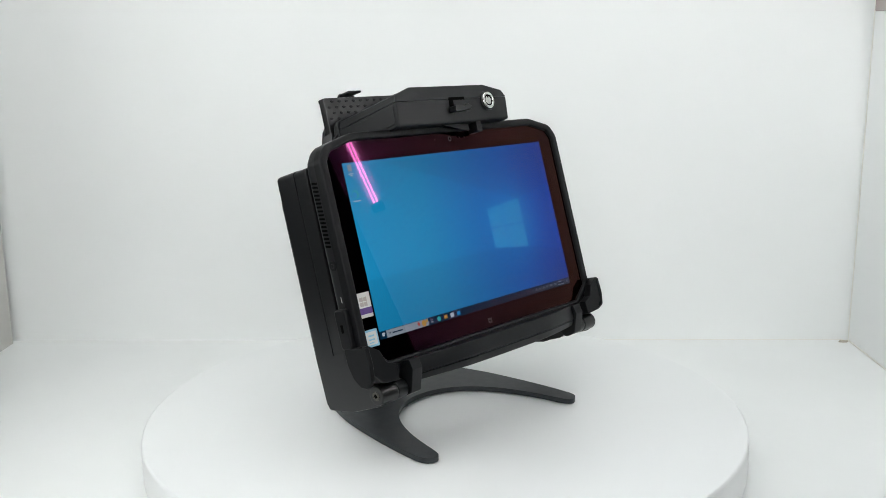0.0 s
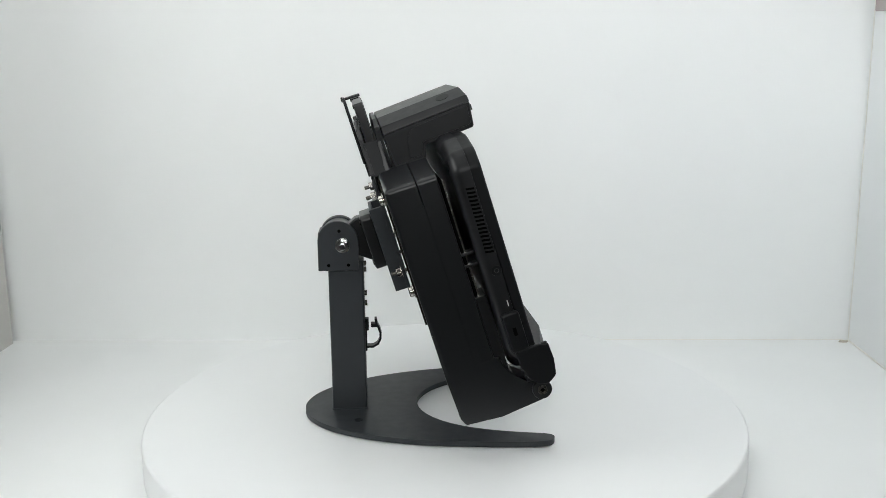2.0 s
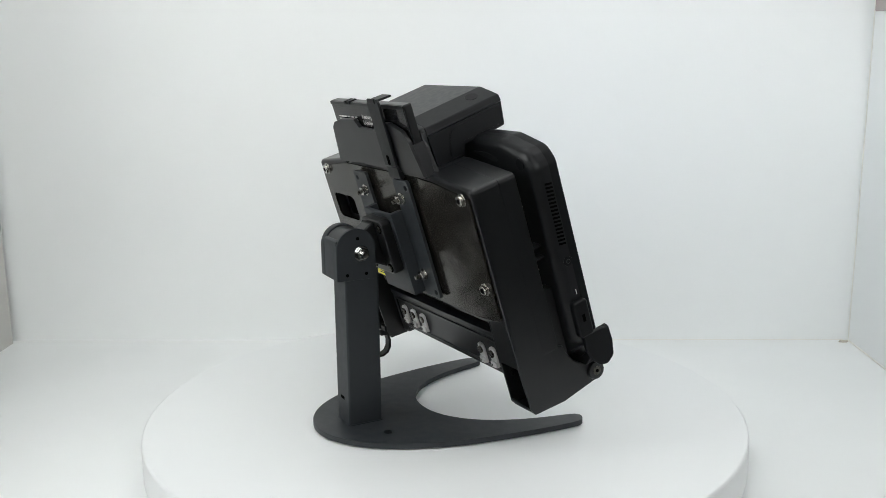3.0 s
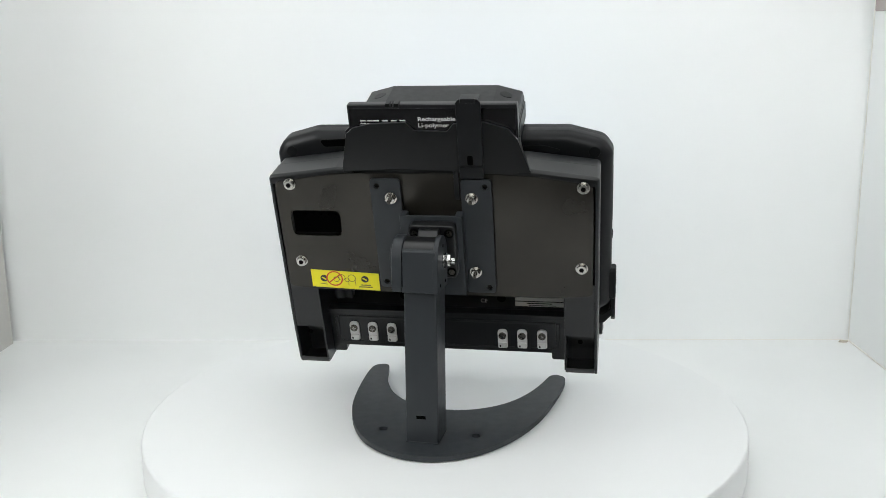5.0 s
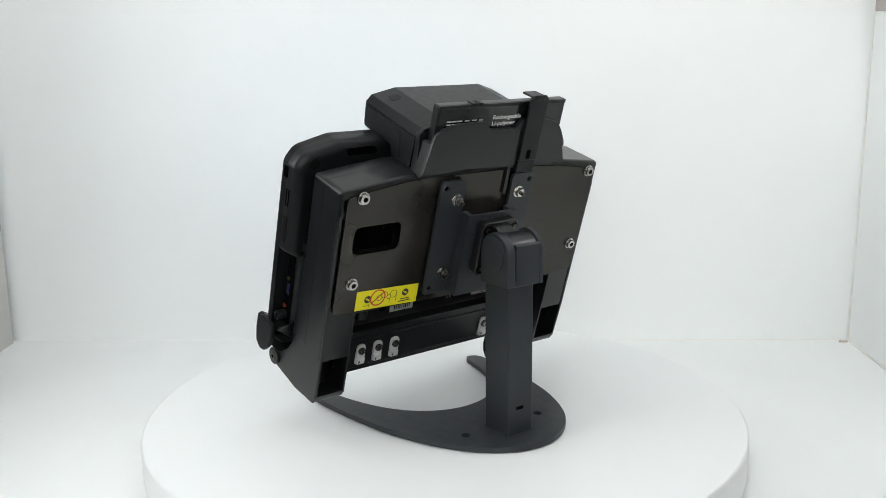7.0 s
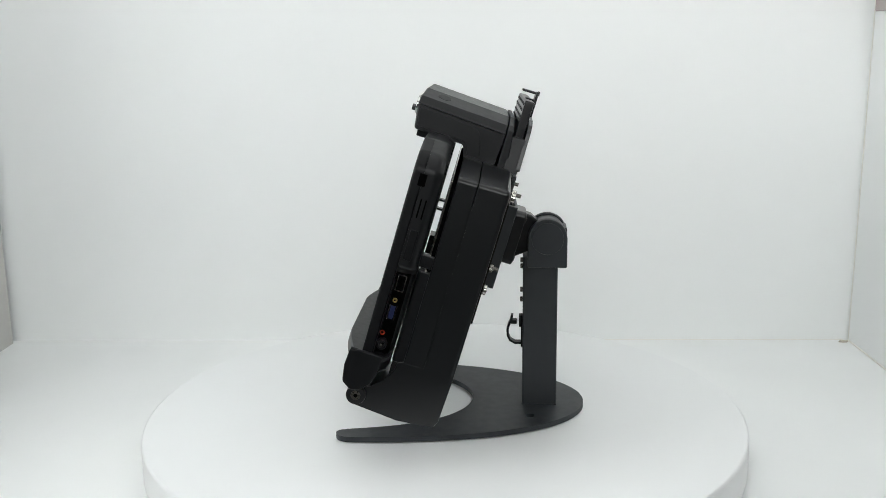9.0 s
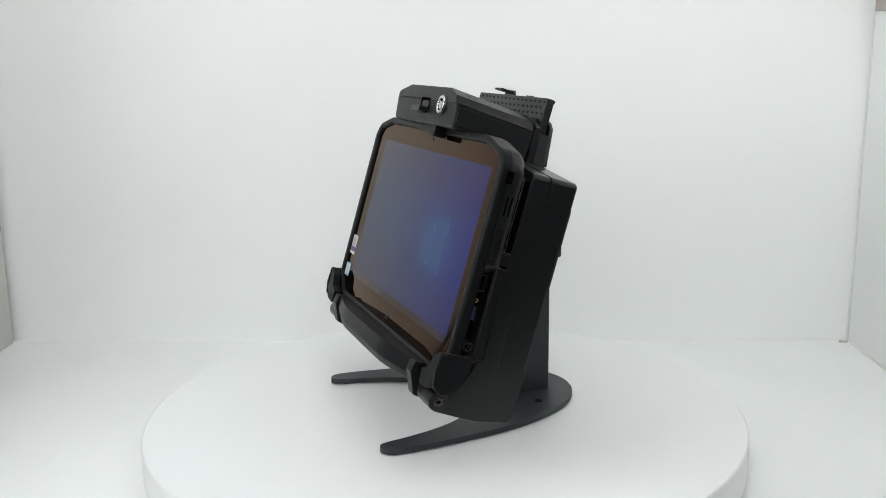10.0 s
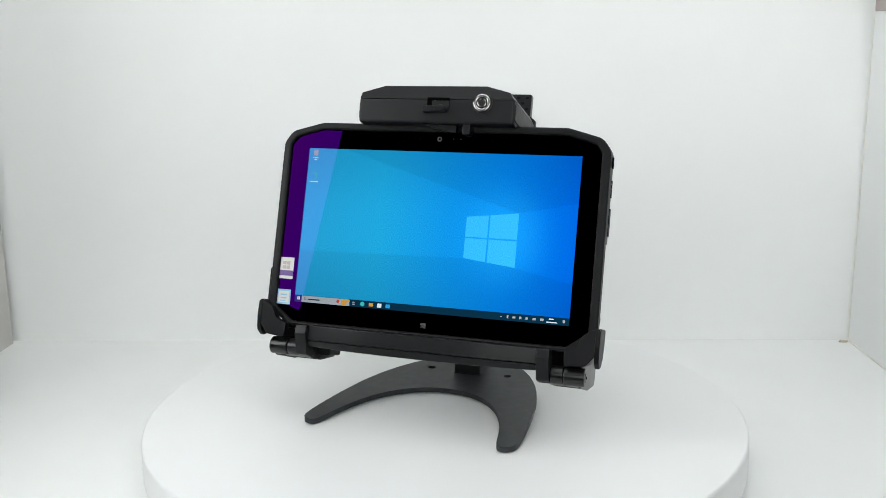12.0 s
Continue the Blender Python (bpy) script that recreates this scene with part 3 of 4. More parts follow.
    # cable stub behind the sticker
    part("cable_stub", joined(rod("Z", 104, 60, -58, -38, 6.5, 20, 1), box(92, 98.5, 52, 62, -60, -38, 1)), RUBBER, t, "short thick black cable stub")
    # battery pocket
    pocket = part("battery_pocket", prism(rounded([(76, 84), (73, 112, 3), (67, 118, 3), (-78, 118, 3), (-84, 112, 3), (-92, 84)]), "Y", 66.5, 70.6, 0.6), PLASTIC, t,
                  "black battery pocket")
    part("pocket_side", prism(rounded([(78.4, 88), (72.4, 119.5, 2), (68.4, 119.5, 1), (68.4, 88)]), "Y", 69.5, 82.5, 0.8), TEXTURED, pocket)
    side = prism(rounded([(-94, 88), (-84.5, 118, 2), (-82.8, 118, 1), (-82.8, 88)]), "Y", 69.5, 82.5, 0.8)
    for v in side.verts:
        if v.co.y < 74 and v.co.x < -83.5:
            v.co.x += (121 - v.co.z) * 0.13
    part("pocket_side", side, TEXTURED, pocket)
    back = rounded([(78.4, 90.6, 2), (70.8, 126.5, 5), (64, 132, 5), (48, 135.8, 5), (16, 137, 2), (8.6, 129.4, 3), (-21, 128.4, 3), (-27.5, 135.6, 2), (-54.5, 137, 5), (-75.5, 130.6, 6),
                    (-83, 121.5, 5), (-94.2, 89.5, 2), (-56, 91.5, 2), (-26, 91, 2), (30, 93, 4), (50, 91.6)])
    part("pocket_back", prism(back, "Y", 80.6, 84.2, 1.0, 2), PLASTIC, pocket, "black cut-out pocket back")
    part("pocket_skirt", prism(rounded([(30, 92.4), (-24, 91.4, 2), (-24, 62, 3), (-28.5, 61, 2), (-28.5, 88), (-92, 88), (-92, 90.5), (-30, 92)]), "Y", 78, 81.8, 0.6), PLASTIC, pocket)
    lever = part("battery_lever", joined(prism(rounded([(-30.8, 97, 1), (-30.8, 156, 1), (-33.5, 159.4, 2), (-50.0, 159.2, 2), (-52.8, 156, 1), (-52.4, 97, 1)]), "Y", 84.8, 87.4, 0.7),
                                         box(-50.0, -33.6, 71, 87.2, 156.6, 158.8, 0.8)), TEXTURED, t, "flat black battery latch lever")
    part("lever_foot", box(-52.0, -31.0, 81.5, 86.6, 84.8, 96.2, 0.8), TEXTURED, lever)
    part("hook_lip", box(-48.5, -35, 86.4, 88.6, 155.5, 160.2, 0.9), TEXTURED, lever)
    part("slot", prism(box_outline(-43.6, -38.6, 98.4, 107.5, 2.1), "Y", 87.3, 87.6), SHADE_BLACK, lever)
    # lock head
    base = part("lock_head", prism(rounded([(-16.5, 101.5, 3), (-18.8, 123.6), (62.8, 118.6), (60.8, 88), (32.6, 88), (29.8, 100, 4)]), "X", -79.5, 75.5, 3.0, 3, only=lambda e: max(v.co.y for v in e.verts) < 10 and min(v.co.z for v in e.verts) < 121), TEXTURED, t,
                "black lock head that hangs over the tablet")
    lid = prism(rounded([(-79.3, 124.2), (-78, 130.4, 2), (-55, 137.6, 2), (47, 137.6, 2), (70.5, 131.2, 2), (75.3, 124.2)]), "Y", -18.8, 63, 1.5, 2, only=lambda e: max(v.co.z for v in e.verts) > 128)
    for v in lid.verts:
        if v.co.z < 125:
            v.co.z -= (v.co.y + 18.8) * 0.061
        if v.co.z > 128:
            v.co.z -= max(0.0, v.co.y - 12) * 0.085
            v.co.y += max(0.0, v.co.z - 128) * (0.28 if v.co.y < 10 else 0)
    lid = part("lid", lid, TEXTURED, base, "faceted black lid")
    saddle = prism(rounded([(-80.4, 86), (-80, 123.6), (-78.4, 127.4, 2), (-56, 133.8, 2), (48, 133.8, 2), (71, 127.8, 2), (76, 123.6), (76.4, 86)]), "Y", 63.6, 67.8, 0.9, 2)
    for v in saddle.verts:
        if v.co.y > 65.5:
            v.co.y += max(0.0, 134 - v.co.z) * 0.12
            v.co.x -= max(0.0, 124 - v.co.z) * 0.2 if v.co.x < -70 else 0.0
    part("saddle", saddle, TEXTURED, base, "sloping black shoulder between lid and battery pocket")
    for x, tilt_ in ((-64.5, 17), (57.5, -15)):
        part("button", moved(prism([(a * 1.0, b) for a, b in circle(0, 0, 6.2, 24)], "Z", -0.6, 0.5, 0.25), pose(x, 2, 133.5, -3, -tilt_, 0)), RUBBER, lid, "flat round rubber button")
    for s, x in ((-1, -79.6), (1, 75.6)):
        out = rounded([(-14.5, 105, 3), (-15.6, 121.6, 2), (41, 117.2, 12), (46.5, 92, 2), (35, 92, 2), (31.5, 103, 4)])
        a, b = sorted((x, x + s * 1.0))
        part("side_panel", prism(out, "X", a, b, 0.8, 2), TEXTURED, base)
    # Black piece on the front face paints the slot's inner shade.
    part("latch_slot", box(-9.5, 12.6, -19.1, -18.0, 113.5, 125.6, 0.3), SHADE_BLACK, base, "slot drawn as a black patch for its inner shade")
    part("latch_plate", box(-4.5, 12.4, -19.3, -18.6, 113.6, 122.6, 0.2), TEXTURED, base, "dull grey plate in the slot")
    part("latch", joined(prism(rounded([(-12.5, 110.0, 1.8), (11, 111.6, 1.2), (11.4, 115.6, 1.4), (6, 117.2, 1.2), (2, 115.8), (-10.5, 116.2, 2)]), "Y", -27, -18.5, 1.5, 3)),
         PLASTIC_SATIN, base, "sliding black latch knob")
    part("lock_collar", prism(circle(45, 120.6, 9.6, 36), "Y", -19.6, -18.2, 0.4, 2), PLASTIC, base, "raised black collar round the lock")
    lock = part("key_lock", prism(circle(45, 120.6, 8.3, 36), "Y", -21.4, -18.2, 0.9, 3, holes=[circle(45, 120.6, 5.4, 28)]),
                CHROME, base, "chrome ring of a tubular key lock")
    part("barrel", rod("Y", 45, 120.6, -20.8, -18.2, 4.3, 24, 0.7), CHROME, lock, "dull metal lock barrel")
    part("keyway", rod("Y", 45, 120.6, -19.9, -18.4, 5.5, 28), SHADE_BLACK, lock)
    part("key_notch", box(44.2, 45.8, -20.9, -19.2, 123, 126.2), SHADE_BLACK, lock)
    part("tongue", prism(rounded([(-27, 104), (19, 101), (19, 94, 1), (14, 94)]), "Y", -11, -7, 0.5), RUBBER, base)
    part("hook", joined(box(26, 34, -15, -2, 91.5, 102, 1.2)), RUBBER, base, "black retaining hook")
    # claws, rail and hinges under the tablet
    for s in (-1, 1):
        cup = rounded([(-13, -79, 1.5), (-14, -94, 3), (-12, -108, 6), (-4, -113.5, 6), (4, -111.5, 6), (11, -104, 7), (15, -92, 5), (15.5, -78, 2), (-6, -77.5, 2), (-9, -79, 2)])
        a, b = sorted((s * 165.2, s * 169.6))
        claw = part("claw", prism(cup, "X", a, b, 2.2, 3), RUBBER, t, "rounded black corner claw")
        pts = [(154.5, -84, 2), (165.5, -77.5, 2), (168.8, -78, 2), (168.2, -99, 7), (158, -111.5, 8), (139, -113, 3), (138, -99.5, 1), (149, -95, 3)]
        wrap = [(165.0, -80, 1), (168.8, -80, 2), (168.2, -99, 7), (158, -111.5, 8), (139, -113, 3), (138.5, -104, 1), (154, -102.5, 6), (163.8, -95, 5)]
        if s < 0:
            pts, wrap = ([(-p_, q_, r_) for p_, q_, r_ in reversed(k_)] for k_ in (pts, wrap))
        part("claw_lip", prism(rounded(pts), "Y", -12.5, -4.2, 2.4, 3), RUBBER, claw)
        part("claw_wrap", prism(rounded(wrap), "Y", -10, 12, 2.0, 3), RUBBER, claw)
        a, b = sorted((s * 138, s * 157))
        hinge = part("hinge", rod("X", 1.8, -122, a, b, 8.6, 28, 1.2), PLASTIC, t, "black hinge barrel")
        a, b = sorted((s * 126.3, s * 137.6))
        part("hinge_sleeve", rod("X", 1.8, -122, a, b, 8.2, 28, 1.0), PLASTIC_SATIN, hinge)
        a, b = sorted((s * 156.8, s * 157.6))
        part("screw", rod("X", 1.8, -122, a, b, 4.2, 20, 0.2), DARK_METAL, hinge, "dark socket screw")
        a, b = sorted((s * 157.5, s * 157.8))
        part("socket", rod("X", 1.8, -122, a, b, 1.8, 6), SHADE_BLACK, hinge)
        a, b = sorted((s * 114, s * 126))
        part("rail_arm", prism(rounded([(-14, -99, 2), (-16, -108, 2), (-8, -128, 3), (4, -131, 5), (10, -124, 4), (4, -112, 4), (-4, -99, 2)]), "X", a, b, 1.0), TEXTURED, t, "short black arm of the rail")
    for nm, z0, z1, lift, lab in (("rail", -119.5, -114.0, 1.2, "lower edge of the rail"), ("rail_lip", -113.6, -99.2, 0.0, "bowed black front rail")):
        bm = bmesh.new()
        rows = []
        for i in range(21):
            x = -116 + 232 * i / 20
            q = 1 - (x / 116) ** 2
            f = -10.5 - 12.0 * min(1.0, q * 1.35) + lift
            zb = z0 - (1.5 * q if nm == "rail" else 0)
            rows.append([bm.verts.new((x, f, z1)), bm.verts.new((x, f + (2.5 if nm == "rail" else 0), zb)), bm.verts.new((x, 3, zb)), bm.verts.new((x, 3, z1))])
        for a, b in zip(rows, rows[1:]):
            for k in range(4):
                bm.faces.new((a[k], a[(k + 1) % 4], b[(k + 1) % 4], b[k]))
        bm.faces.new(rows[0]), bm.faces.new(rows[-1])
        bmesh.ops.recalc_face_normals(bm, faces=bm.faces)
        part(nm, bevelled(bm, 1.0, 2), TEXTURED, t, lab)
    # slot for the stylus beside the tablet
    holder = part("stylus_holder", prism(box_outline(143, 152.4, 22.8, 40, 4), "Z", -84.5, -2.5, 0.8, 2), PLASTIC_SATIN, t, "rounded black stylus holder")
    part("holder_lip", prism(box_outline(144, 153, 23.4, 40, 4), "Z", -86.4, -84.6, 0.4), PLASTIC, holder)
    for z in (10.5, 0):
        part("spring_clip", box(-150, -139, 22, 33.5, z - 1.2, z + 1.2, 0.5), PLASTIC_SATIN, t)
    part("arm_behind", box(141, 151.6, 22, 34, 0.5, 11.5, 1), PLASTIC_SATIN, t)
    return t


# ---------------------------------------------------------------- spare battery
def build_battery():
    t = thing("battery_pack", HEAD @ pose(-0.0015, -0.0062, -0.0045), "flat black rechargeable battery pack standing in the dock's pocket", "battery")
    part("case", prism(box_outline(-82, 70, 96, 157, 2), "Y", 77.5, 85.4, 0.8), PLASTIC, t)
    part("label", prism(box_outline(-80, 68, 100, 154, 1), "Y", 85.4, 85.75), LABEL_BLACK, t, "glossy black printed label")
    part("top_edge", box(-81.5, 69.5, 84.6, 86.4, 153.2, 156.6, 0.5), PLASTIC_SATIN, t)
    part("tab", joined(box(22, 26.5, 79, 87.5, 155, 158.2, 0.5), box(27.5, 29, 79, 87.5, 155, 158, 0.3), box(30, 34.5, 79, 87.5, 155, 158.2, 0.5)), RUBBER, t)
    # grip pimples on the side that faces the lock head
    pimple = None
    for r_ in range(4):
        for i in range(17):
            x, z = -77 + 9.2 * i + (4.6 if r_ % 2 else 0), 136.5 + 5.6 * r_
            if x > 66:
                continue
            if pimple is None:
                pimple = part("grip_pimple", moved(prism([(a, b * 0.62) for a, b in circle(0, 0, 2.3, 10)], "Y", -0.6, 0.2, 0.4, 1), pose(0, 77.4, 0)), RUBBER, t)
                pimple.matrix_basis = pose(x / 1000, 0, z / 1000)
            else:
                again(pimple, t, x, 0, z)
    back = pose(0, 0, 0, 90, 0, 180)
    for text, x, z in (("Rechargeable", 6.5, 141.6), ("Li-polymer", 6.5, 135.8)):
        letters(text, 5.4, PAPER, t, pose(x / 1000, 0.08592, z / 1000) @ back @ Matrix.Diagonal((1.17, 1, 1, 1)), "lettering", 0.06)
    # maker's mark as plain bars
    for x in (53.5, 47.3, 41.6, 33.5, 25.3, 17.5):
        part("mark_bar", joined(box(x, x + 5.2, 85.75, 85.85, 141.4, 142.6), box(x, x + 5.2, 85.75, 85.85, 138.8, 139.8)), PAPER, t)
    return t


# ---------------------------------------------------------------- tablet
def mirrored(right_side):
    return right_side + [(-p[0], *p[1:]) for p in reversed(right_side)]


def cushion(outline, layers, half_x, half_z):
    """A body along Y whose outline draws in, layer by layer, to a soft rear edge."""
    bm = bmesh.new()
    rows = []
    for y, inset in layers:
        rows.append([bm.verts.new((a * (1 - inset / half_x), y, b * (1 - inset / half_z))) for a, b in outline])
    for lo, hi in zip(rows, rows[1:]):
        for i in range(len(lo)):
            j = (i + 1) % len(lo)
            bm.faces.new((lo[i], lo[j], hi[j], hi[i]))
    bm.faces.new(rows[0]), bm.faces.new(rows[-1])
    bmesh.ops.recalc_face_normals(bm, faces=bm.faces)
    return bm


def build_tablet():
    t = thing("tablet_computer", HEAD, "rugged black tablet computer with a lit blue desktop", "tablet")
    outer = rounded(mirrored([(124, 103, 24), (157, 94, 15), (165, 82, 13), (165, -84, 10), (141, -101, 6)][::-1]))
    glass = rounded(mirrored([(124, 95.5, 10), (150, 88, 5), (156.3, 80, 5), (156.3, -82, 4), (137, -96, 4)][::-1]))
    inner = rounded(mirrored([(124, 95.9, 10), (150.3, 88.4, 5), (156.7, 80, 5), (156.7, -82.2, 4), (137, -96.4, 4)][::-1]))
    part("rubber_frame", prism(outer, "Y", -3.2, 6, 2.2, 3, holes=[inner], only=lambda e: max(v.co.y for v in e.verts) < 0), RUBBER, t, "thick black rubber frame with cut corners")
    side = mirrored([(124, 103, 24), (157, 94, 15), (165, 82, 13), (165, -84, 10), (141, -101, 6)][::-1])
    side[1:2] = [(165, -84, 6), (163, -81.5, 2), (154, -80, 2), (154, -8, 2), (165, -1, 4)]
    body = part("body", cushion(rounded(side), ((6.1, 0), (13, 0), (16, 0.7), (18.6, 2.3), (20.6, 4.6), (21.6, 6.8), (22, 9.5)), 165, 103), TEXTURED, t, "black moulded tablet back")
    part("screen_glass", sheet(glass, "Y", -0.2), GLASS, t, "smoked coated cover glass")
    part("bezel", prism(glass, "Y", 1.6, 4, holes=[box_outline(-138.4, 138.4, -77.5, 77.5)]), BEZEL, t, "black printed border round the display")
    part("mid_frame", prism(outer, "Y", 4.6, 6.06), RUBBER, t)
    disp = part("display", box(-138.6, 138.6, 1.8, 3.6, -77.7, 77.7), SCREEN, t, "lit blue desktop picture with a pale window")

    def ui(name, bm, mat, label=""):
        return part(name, moved(bm, pose(0, 2.2, 0)), mat, disp, label)
    y0, y1 = -0.60, -0.43
    # window of light in four panes
    def lerp(u_, v_):
        tl, tr, bl, br = Vector((33.2, 16.4)), Vector((83.6, 22.2)), Vector((33.2, -22.6)), Vector((83.6, -28.6))
        return tuple((tl * (1 - u_) + tr * u_) * (1 - v_) + (bl * (1 - u_) + br * u_) * v_)
    for ua, ub in ((0, 0.43), (0.46, 1)):
        for va, vb in ((0, 0.485), (0.515, 1)):
            ui("window_pane", prism([lerp(ua, va), lerp(ub, va), lerp(ub, vb), lerp(ua, vb)], "Y", y0, y1), PANE, "pale glowing pane")
    ui("dim_field", prism([(-99, 77.5), (83, 22.4), (138.4, 34), (138.4, 77.5)], "Y", -0.47, -0.43), SCREEN_DIM, "darker blue beside the light beam")
    ui("dim_field", prism([(-138.4, -26), (34, -23), (84, -29), (138.4, -40), (138.4, -70.6), (-138.4, -70.6)], "Y", -0.47, -0.43), SCREEN_DIM)
    bar = ui("taskbar", box(-138.4, 138.4, -0.55, -0.43, -77.5, -70.6), TASKBAR, "dark taskbar")
    ui("start_icon", joined(*[box(-135.6 + a, -134.2 + a, -0.7, -0.56, -75.2 + b, -73.8 + b) for a in (0, 1.6) for b in (0, 1.6)]), UI_WHITE)
    ui("search_box", box(-130.6, -78.6, -0.66, -0.56, -77.3, -70.9), UI_GREY, "pale search box")
    ui("search_caption", box(-123.5, -111, -0.72, -0.67, -74.7, -73.6), TASKBAR)
    ui("search_lens", prism(circle(-127, -73.8, 1.2, 14), "Y", -0.72, -0.67, holes=[circle(-127, -73.8, 0.8, 14)]), TASKBAR)
    ui("search_picture", prism(circle(-84.5, -74.2, 2.9, 16), "Y", -0.72, -0.67), UI_ORANGE, "small orange picture")
    ui("search_picture", prism(circle(-91, -73.6, 1.6, 12), "Y", -0.72, -0.67), UI_RED)
    ui("search_picture", prism(circle(-80.6, -72.6, 1.5, 12), "Y", -0.73, -0.68), UI_ORANGE)
    ui("task_icon", joined(box(-75.6, -72.6, -0.7, -0.56, -73.6, -72.9), box(-75.6, -72.6, -0.7, -0.56, -75.6, -74.6)), UI_GREY)
    ui("task_icon", prism(circle(-64.8, -74.1, 2.3, 18), "Y", -0.7, -0.56), UI_GREEN, "round teal icon")
    ui("task_icon", box(-58, -53.6, -0.7, -0.56, -75.8, -72.4), UI_ORANGE, "orange folder icon")
    ui("task_icon", box(-49.2, -44.8, -0.7, -0.56, -76.2, -72.2), UI_WHITE, "white bag icon")
    ui("task_icon", box(-40.4, -36, -0.7, -0.56, -76, -72.4), UI_BLUE, "blue envelope icon")
    for x, w, h in ((74.8, 1.4, 0.5), (81, 1.3, 1.8), (87, 2.2, 1.2), (93, 1.8, 1.6), (99, 1.8, 1.4), (106, 2.4, 1.4), (113.2, 2.6, 1.5), (133.5, 1.8, 1.7)):
        ui("tray_icon", box(x - w / 1.6, x + w / 1.6, -0.7, -0.56, -74.3 - h / 2, -74.3 + h), UI_GREY)
    ui("clock_bar", box(119.6, 124, -0.7, -0.56, -73.1, -72.1), UI_WHITE)
    ui("clock_bar", box(117.2, 127.4, -0.7, -0.56, -76.0, -75.1), UI_WHITE)
    ui("desktop_icon", joined(prism(rounded([(-133, 70, 0.5), (-128.6, 70, 0.5), (-128.2, 76, 0.5), (-133.4, 76, 0.5)]), "Y", y0, y1)), UI_GREY, "pale bin icon")
    ui("desktop_caption", joined(box(-134, -127.4, y0, y1, 67.3, 68.1), box(-132, -129, y0, y1, 65.6, 66.4)), UI_WHITE)
    ui("desktop_icon", prism(circle(-130.6, 49.6, 3.7, 22), "Y", y0, y1, holes=[circle(-130, 49, 1.5, 12)]), UI_GREEN, "round blue and teal icon")
    ui("desktop_icon", prism(circle(-131.6, 49.0, 2.6, 22), "Y", -0.68, -0.61), UI_BLUE)
    ui("desktop_caption", box(-135, -125.6, y0, y1, 43.2, 44.1), UI_WHITE)
    # front glass details
    cam_ = part("webcam", rod("Y", -0.2, 89.6, -0.45, -0.2, 2.4, 20), DIM_PRINT, t, "small dark webcam lens")
    part("webcam_lens", rod("Y", -0.2, 89.6, -0.6, -0.44, 1.2, 16), SHADE_BLACK, cam_)
    for x in (-20.5, 14, 21):
        part("sensor_dot", rod("Y", x, 90, -0.4, -0.2, 0.7, 12), INK, t)
    part("home_mark", joined(*[prism([(-2.7 + a, -91.9 + b), (-0.2 + a, -92.1 + b), (-0.2 + a, -89.7 + b), (-2.7 + a, -89.9 + b)], "Y", -0.35, -0.2)
                               for a in (0, 2.9) for b in (0, 2.7)]), DIM_PRINT, t, "small grey home mark")
    s1 = part("sticker", prism(box_outline(-157.4, -142, -55.6, -34.2, 0.6), "Y", -0.42, -0.2), PAPER, t, "white sticker with a violet lower band")
    part("sticker_band", box(-157.4, -142, -0.5, -0.43, -52.6, -47.2), PURPLE, s1)
    part("sticker_sign", joined(*[prism([(-154.2 + a, -45.6 + b), (-150.3 + a, -46 + b), (-150.3 + a, -42.2 + b), (-154.2 + a, -42.6 + b)], "Y", -0.5, -0.43)
                                  for a in (0, 4.3) for b in (0, 4.2)]), TRIM, s1, "grey four-pane sign")
    s2 = part("sticker", prism(box_outline(-157, -142.2, -81, -66.2, 0.8), "Y", -0.42, -0.2), SKY_INK, t, "pale blue square sticker")
    part("sticker_field", box(-155.4, -143.8, -0.5, -0.43, -79.2, -68), PAPER, s2)
    part("sticker_bar", joined(box(-153, -146.4, -0.56, -0.5, -72.2, -70.8), box(-153, -146.4, -0.56, -0.5, -75.4, -74.2), box(-153, -148, -0.56, -0.5, -78, -77)), SKY_INK, s2)
    # vent on one side, ports on the other
    for i in range(17):
        part("vent_slot", moved(box(-165.2, -164.6, 7.5, 14.5, -0.85, 0.85), pose(0, 0, 8 + 3.4 * i, 10, 0, 0)), SHADE_BLACK, t)
    flap = part("side_boss", prism(box_outline(3, 18, -79, -44, 4), "X", -169.8, -159, 2.2, 3), RUBBER, t, "rounded rubber boss with a slot")
    part("slot", box(-170.0, -169.6, 9, 12, -64, -57), SHADE_BLACK, flap)
    part("power_button", rod("X", 10, -7, -165.8, -164.6, 4.5, 18, 0.6), RUBBER, t)
    part("power_sign", prism(circle(10, -7, 2.0, 16), "X", -165.95, -165.8, holes=[circle(10, -7, 1.7, 16)]), DIM_PRINT, t)
    part("status_light", box(-165.2, -164.8, 8.6, 9.4, -39, -34), LIGHT_PRINT, t)
    port = part("port_bay", box(153.7, 154.3, 7.2, 18.4, -82, -4), SHADE_BLACK, t, "recessed black port bay")
    part("video_port", prism(rounded([(8.5, -9.5, 1), (16, -9.5, 1), (16, -24, 1), (8.5, -24, 1)]), "X", 154.2, 154.9,
                             holes=[box_outline(9.3, 15.2, -23.1, -10.4, 0.8)]), CHROME, port, "silver rim of a video port")
    part("aerial_port", prism(circle(11.5, -32, 2.0, 18), "X", 154.2, 155.6, 0.2, holes=[circle(11.5, -32, 0.9, 14)]), BRASS, port, "brass aerial socket")
    part("data_port", joined(box(154.2, 154.8, 8.2, 9.2, -49.5, -36.5), box(154.2, 154.8, 14.4, 15.2, -49.5, -36.5)), NICKEL, port)
    part("data_port_tongue", box(154.2, 154.7, 9.6, 13.6, -48.8, -37.2), USB_BLUE, port, "blue tongue of a data port")
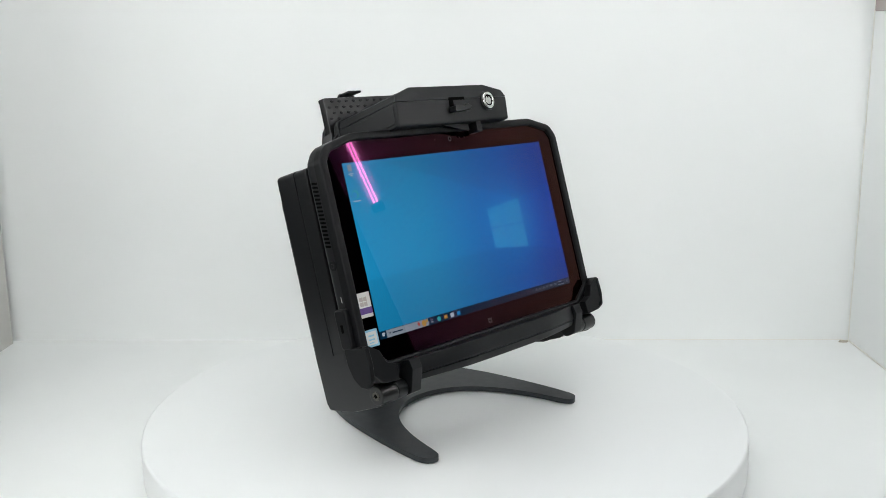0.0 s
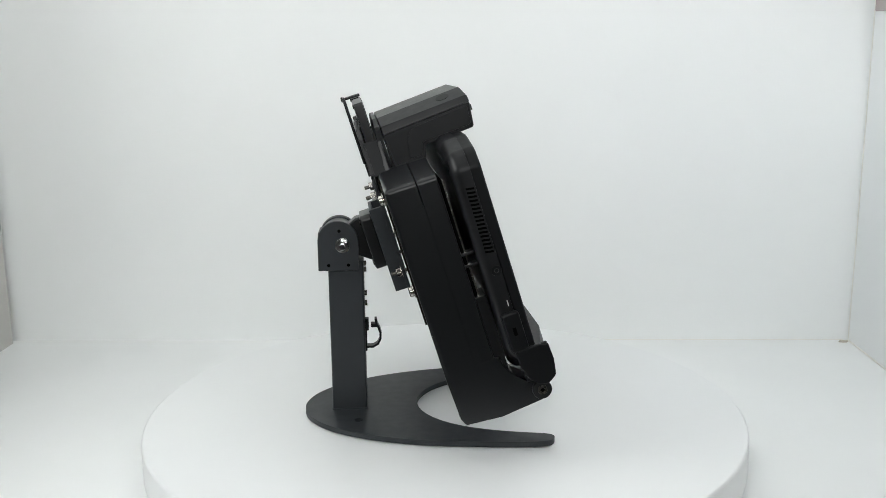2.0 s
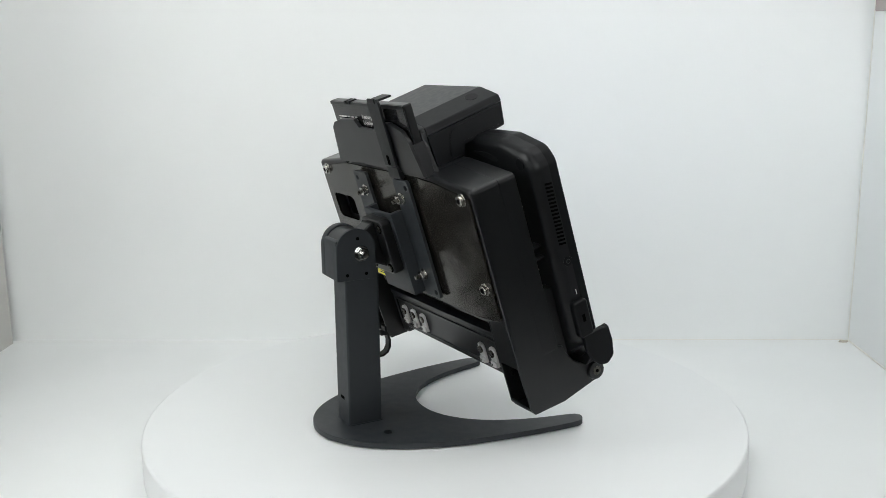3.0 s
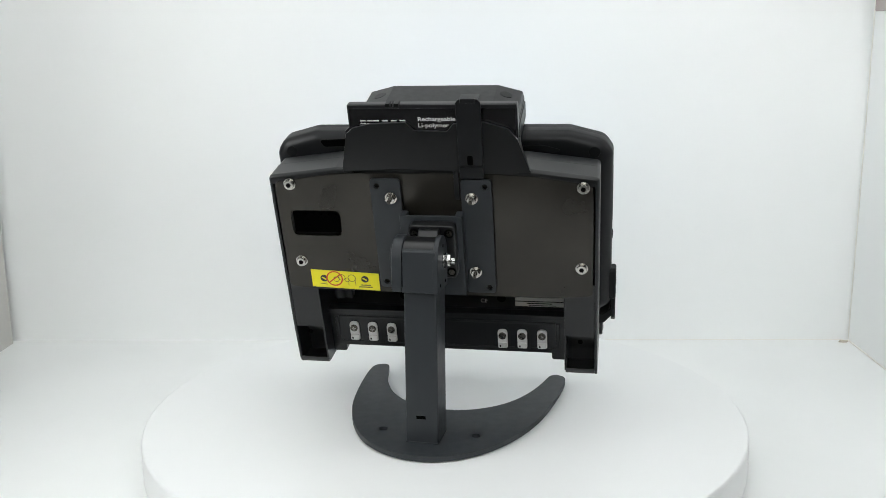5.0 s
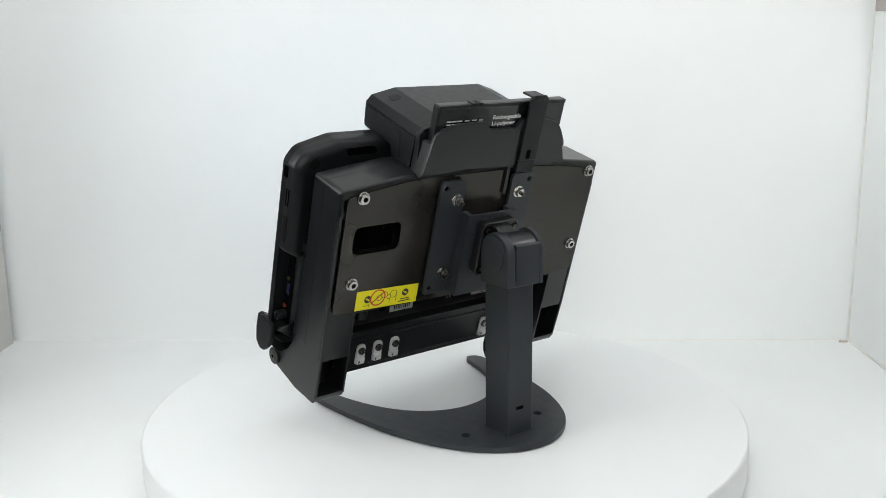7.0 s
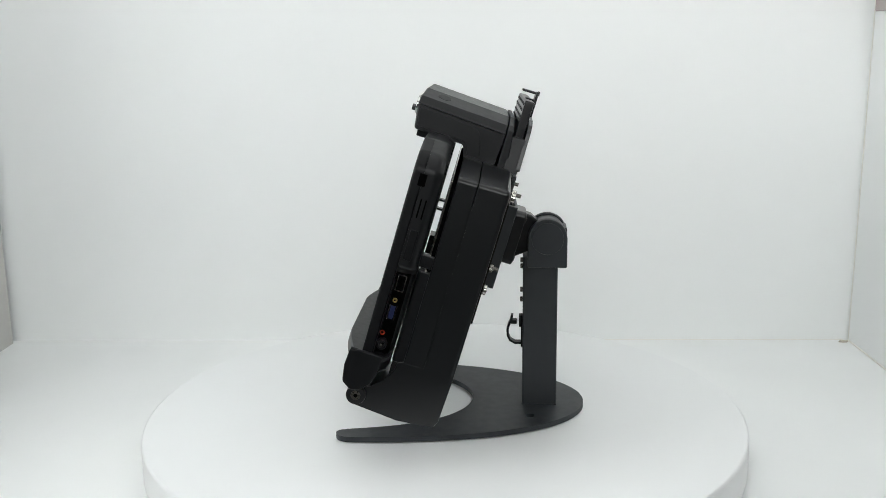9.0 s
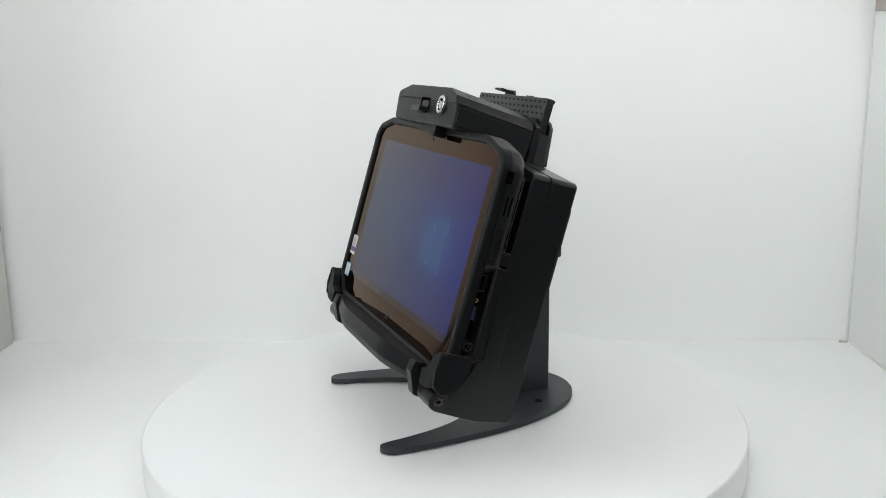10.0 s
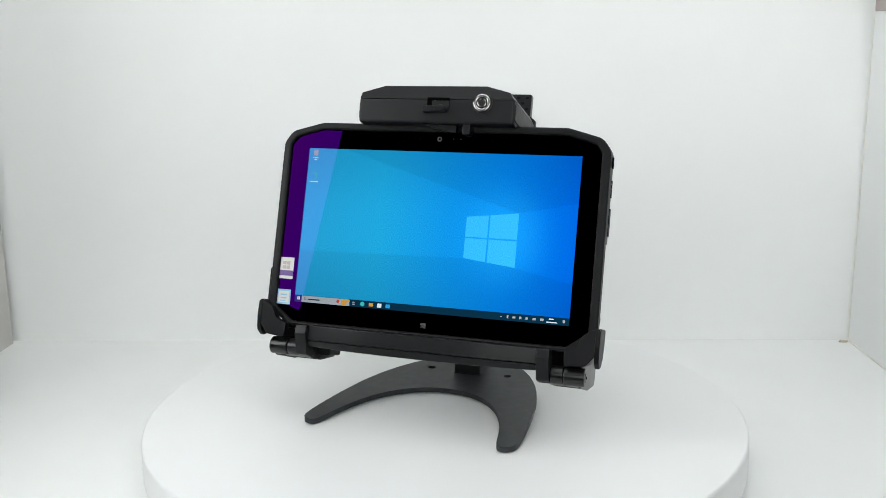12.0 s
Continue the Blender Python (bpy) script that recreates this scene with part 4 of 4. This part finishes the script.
    part("power_jack", prism(circle(11, -70, 4.2, 20), "X", 154.2, 164, 0.2, holes=[circle(11, -70, 2.6, 16)]), PLASTIC_SATIN, port)
    part("power_pin", rod("X", 11, -70, 154.2, 164, 0.9, 12), NICKEL, port)
    for z, mt in ((-62, RED_INK), (-71.5, LIGHT_PRINT)):
        part("jack_ring", prism(circle(8.8, z, 2.2, 18), "X", 154.2, 155.4, 0.2, holes=[circle(8.8, z, 1.2, 14)]), mt, port, "coloured ring of an audio jack")
    part("port_cover", box(164.0, 165.9, 8.0, 15.0, 6, 32, 1.0), RUBBER, t, "closed rubber port cover")
    part("slot", box(166.2, 165.3, 3, 9, 68, 78), SHADE_BLACK, t)
    part("card_slot", joined(box(165.1, 165.5, 9, 10.2, 42, 58), box(165.1, 165.5, 13, 14.2, 42, 58)), SHADE_BLACK, t)
    # back of the tablet: rubber discs, cooling recess, labels
    for x in (-150, 150):
        part("corner_disc", rod("Y", x * 0.985, 84, 21.8, 22.6, 5.5, 24, 0.4), RUBBER, body)
    part("rear_recess", prism(rounded([(82, 90, 4), (88, 97, 4), (118, 96, 4), (114, 89, 4)]), "Y", 21.9, 22.3), SHADE_BLACK, body)
    part("rear_recess", prism(rounded([(-72, 91, 2), (-100, 91, 2), (-118, 86, 2), (-110, 83, 2)]), "Y", 21.9, 22.4), PLASTIC_SATIN, body)
    lb = part("label", box(10.8, 40, 22, 22.3, -86.8, -77.7), PAPER, t, "white label with a bar code")
    for i in range(9):
        part("barcode_bar", box(33.5 - 2.3 * i, 34.4 - 2.3 * i + (0.5 if i % 3 == 0 else 0), 22.3, 22.4, -84.6, -80.2), INK, lb)
    lb = part("label", box(-120, -68, 22, 22.3, -87.5, -82.2), PAPER, t, "white printed serial label")
    part("caption_bar", box(-106, -80, 22.3, 22.4, -84.4, -83.3), INK, lb)
    part("caption_bar", box(-110, -82, 22.3, 22.4, -86.6, -85.8), INK, lb)
    part("label", box(-120, -68, 22, 22.3, -81, -75.2), PAPER, t)
    letters("CE", 6.2, LIGHT_PRINT, t, pose(-0.032, 0.0225, -0.0842) @ pose(0, 0, 0, 90, 0, 180), "approval_sign")
    for x in (49, -54):
        part("rear_screw_hole", rod("Y", x, -79, 21.9, 22.3, 4.5, 20), SHADE_BLACK, body)
    return t


# ---------------------------------------------------------------- build
build_setting()
build_lamps()
turntable = build_turntable()
stand = build_stand()
build_bracket(stand)
dock = build_dock()
battery = build_battery()
tablet = build_tablet()

START, RATE = 44.564, 24.498       # degrees at the start, and degrees a second


def motions():
    for ob in (turntable, stand, dock, battery, tablet):
        rest = ob.matrix_basis.copy()
        walk(ob, [(i * 0.25, pose(0, 0, 0, 0, 0, START + RATE * i * 0.25) @ rest) for i in range(49)])


motions()
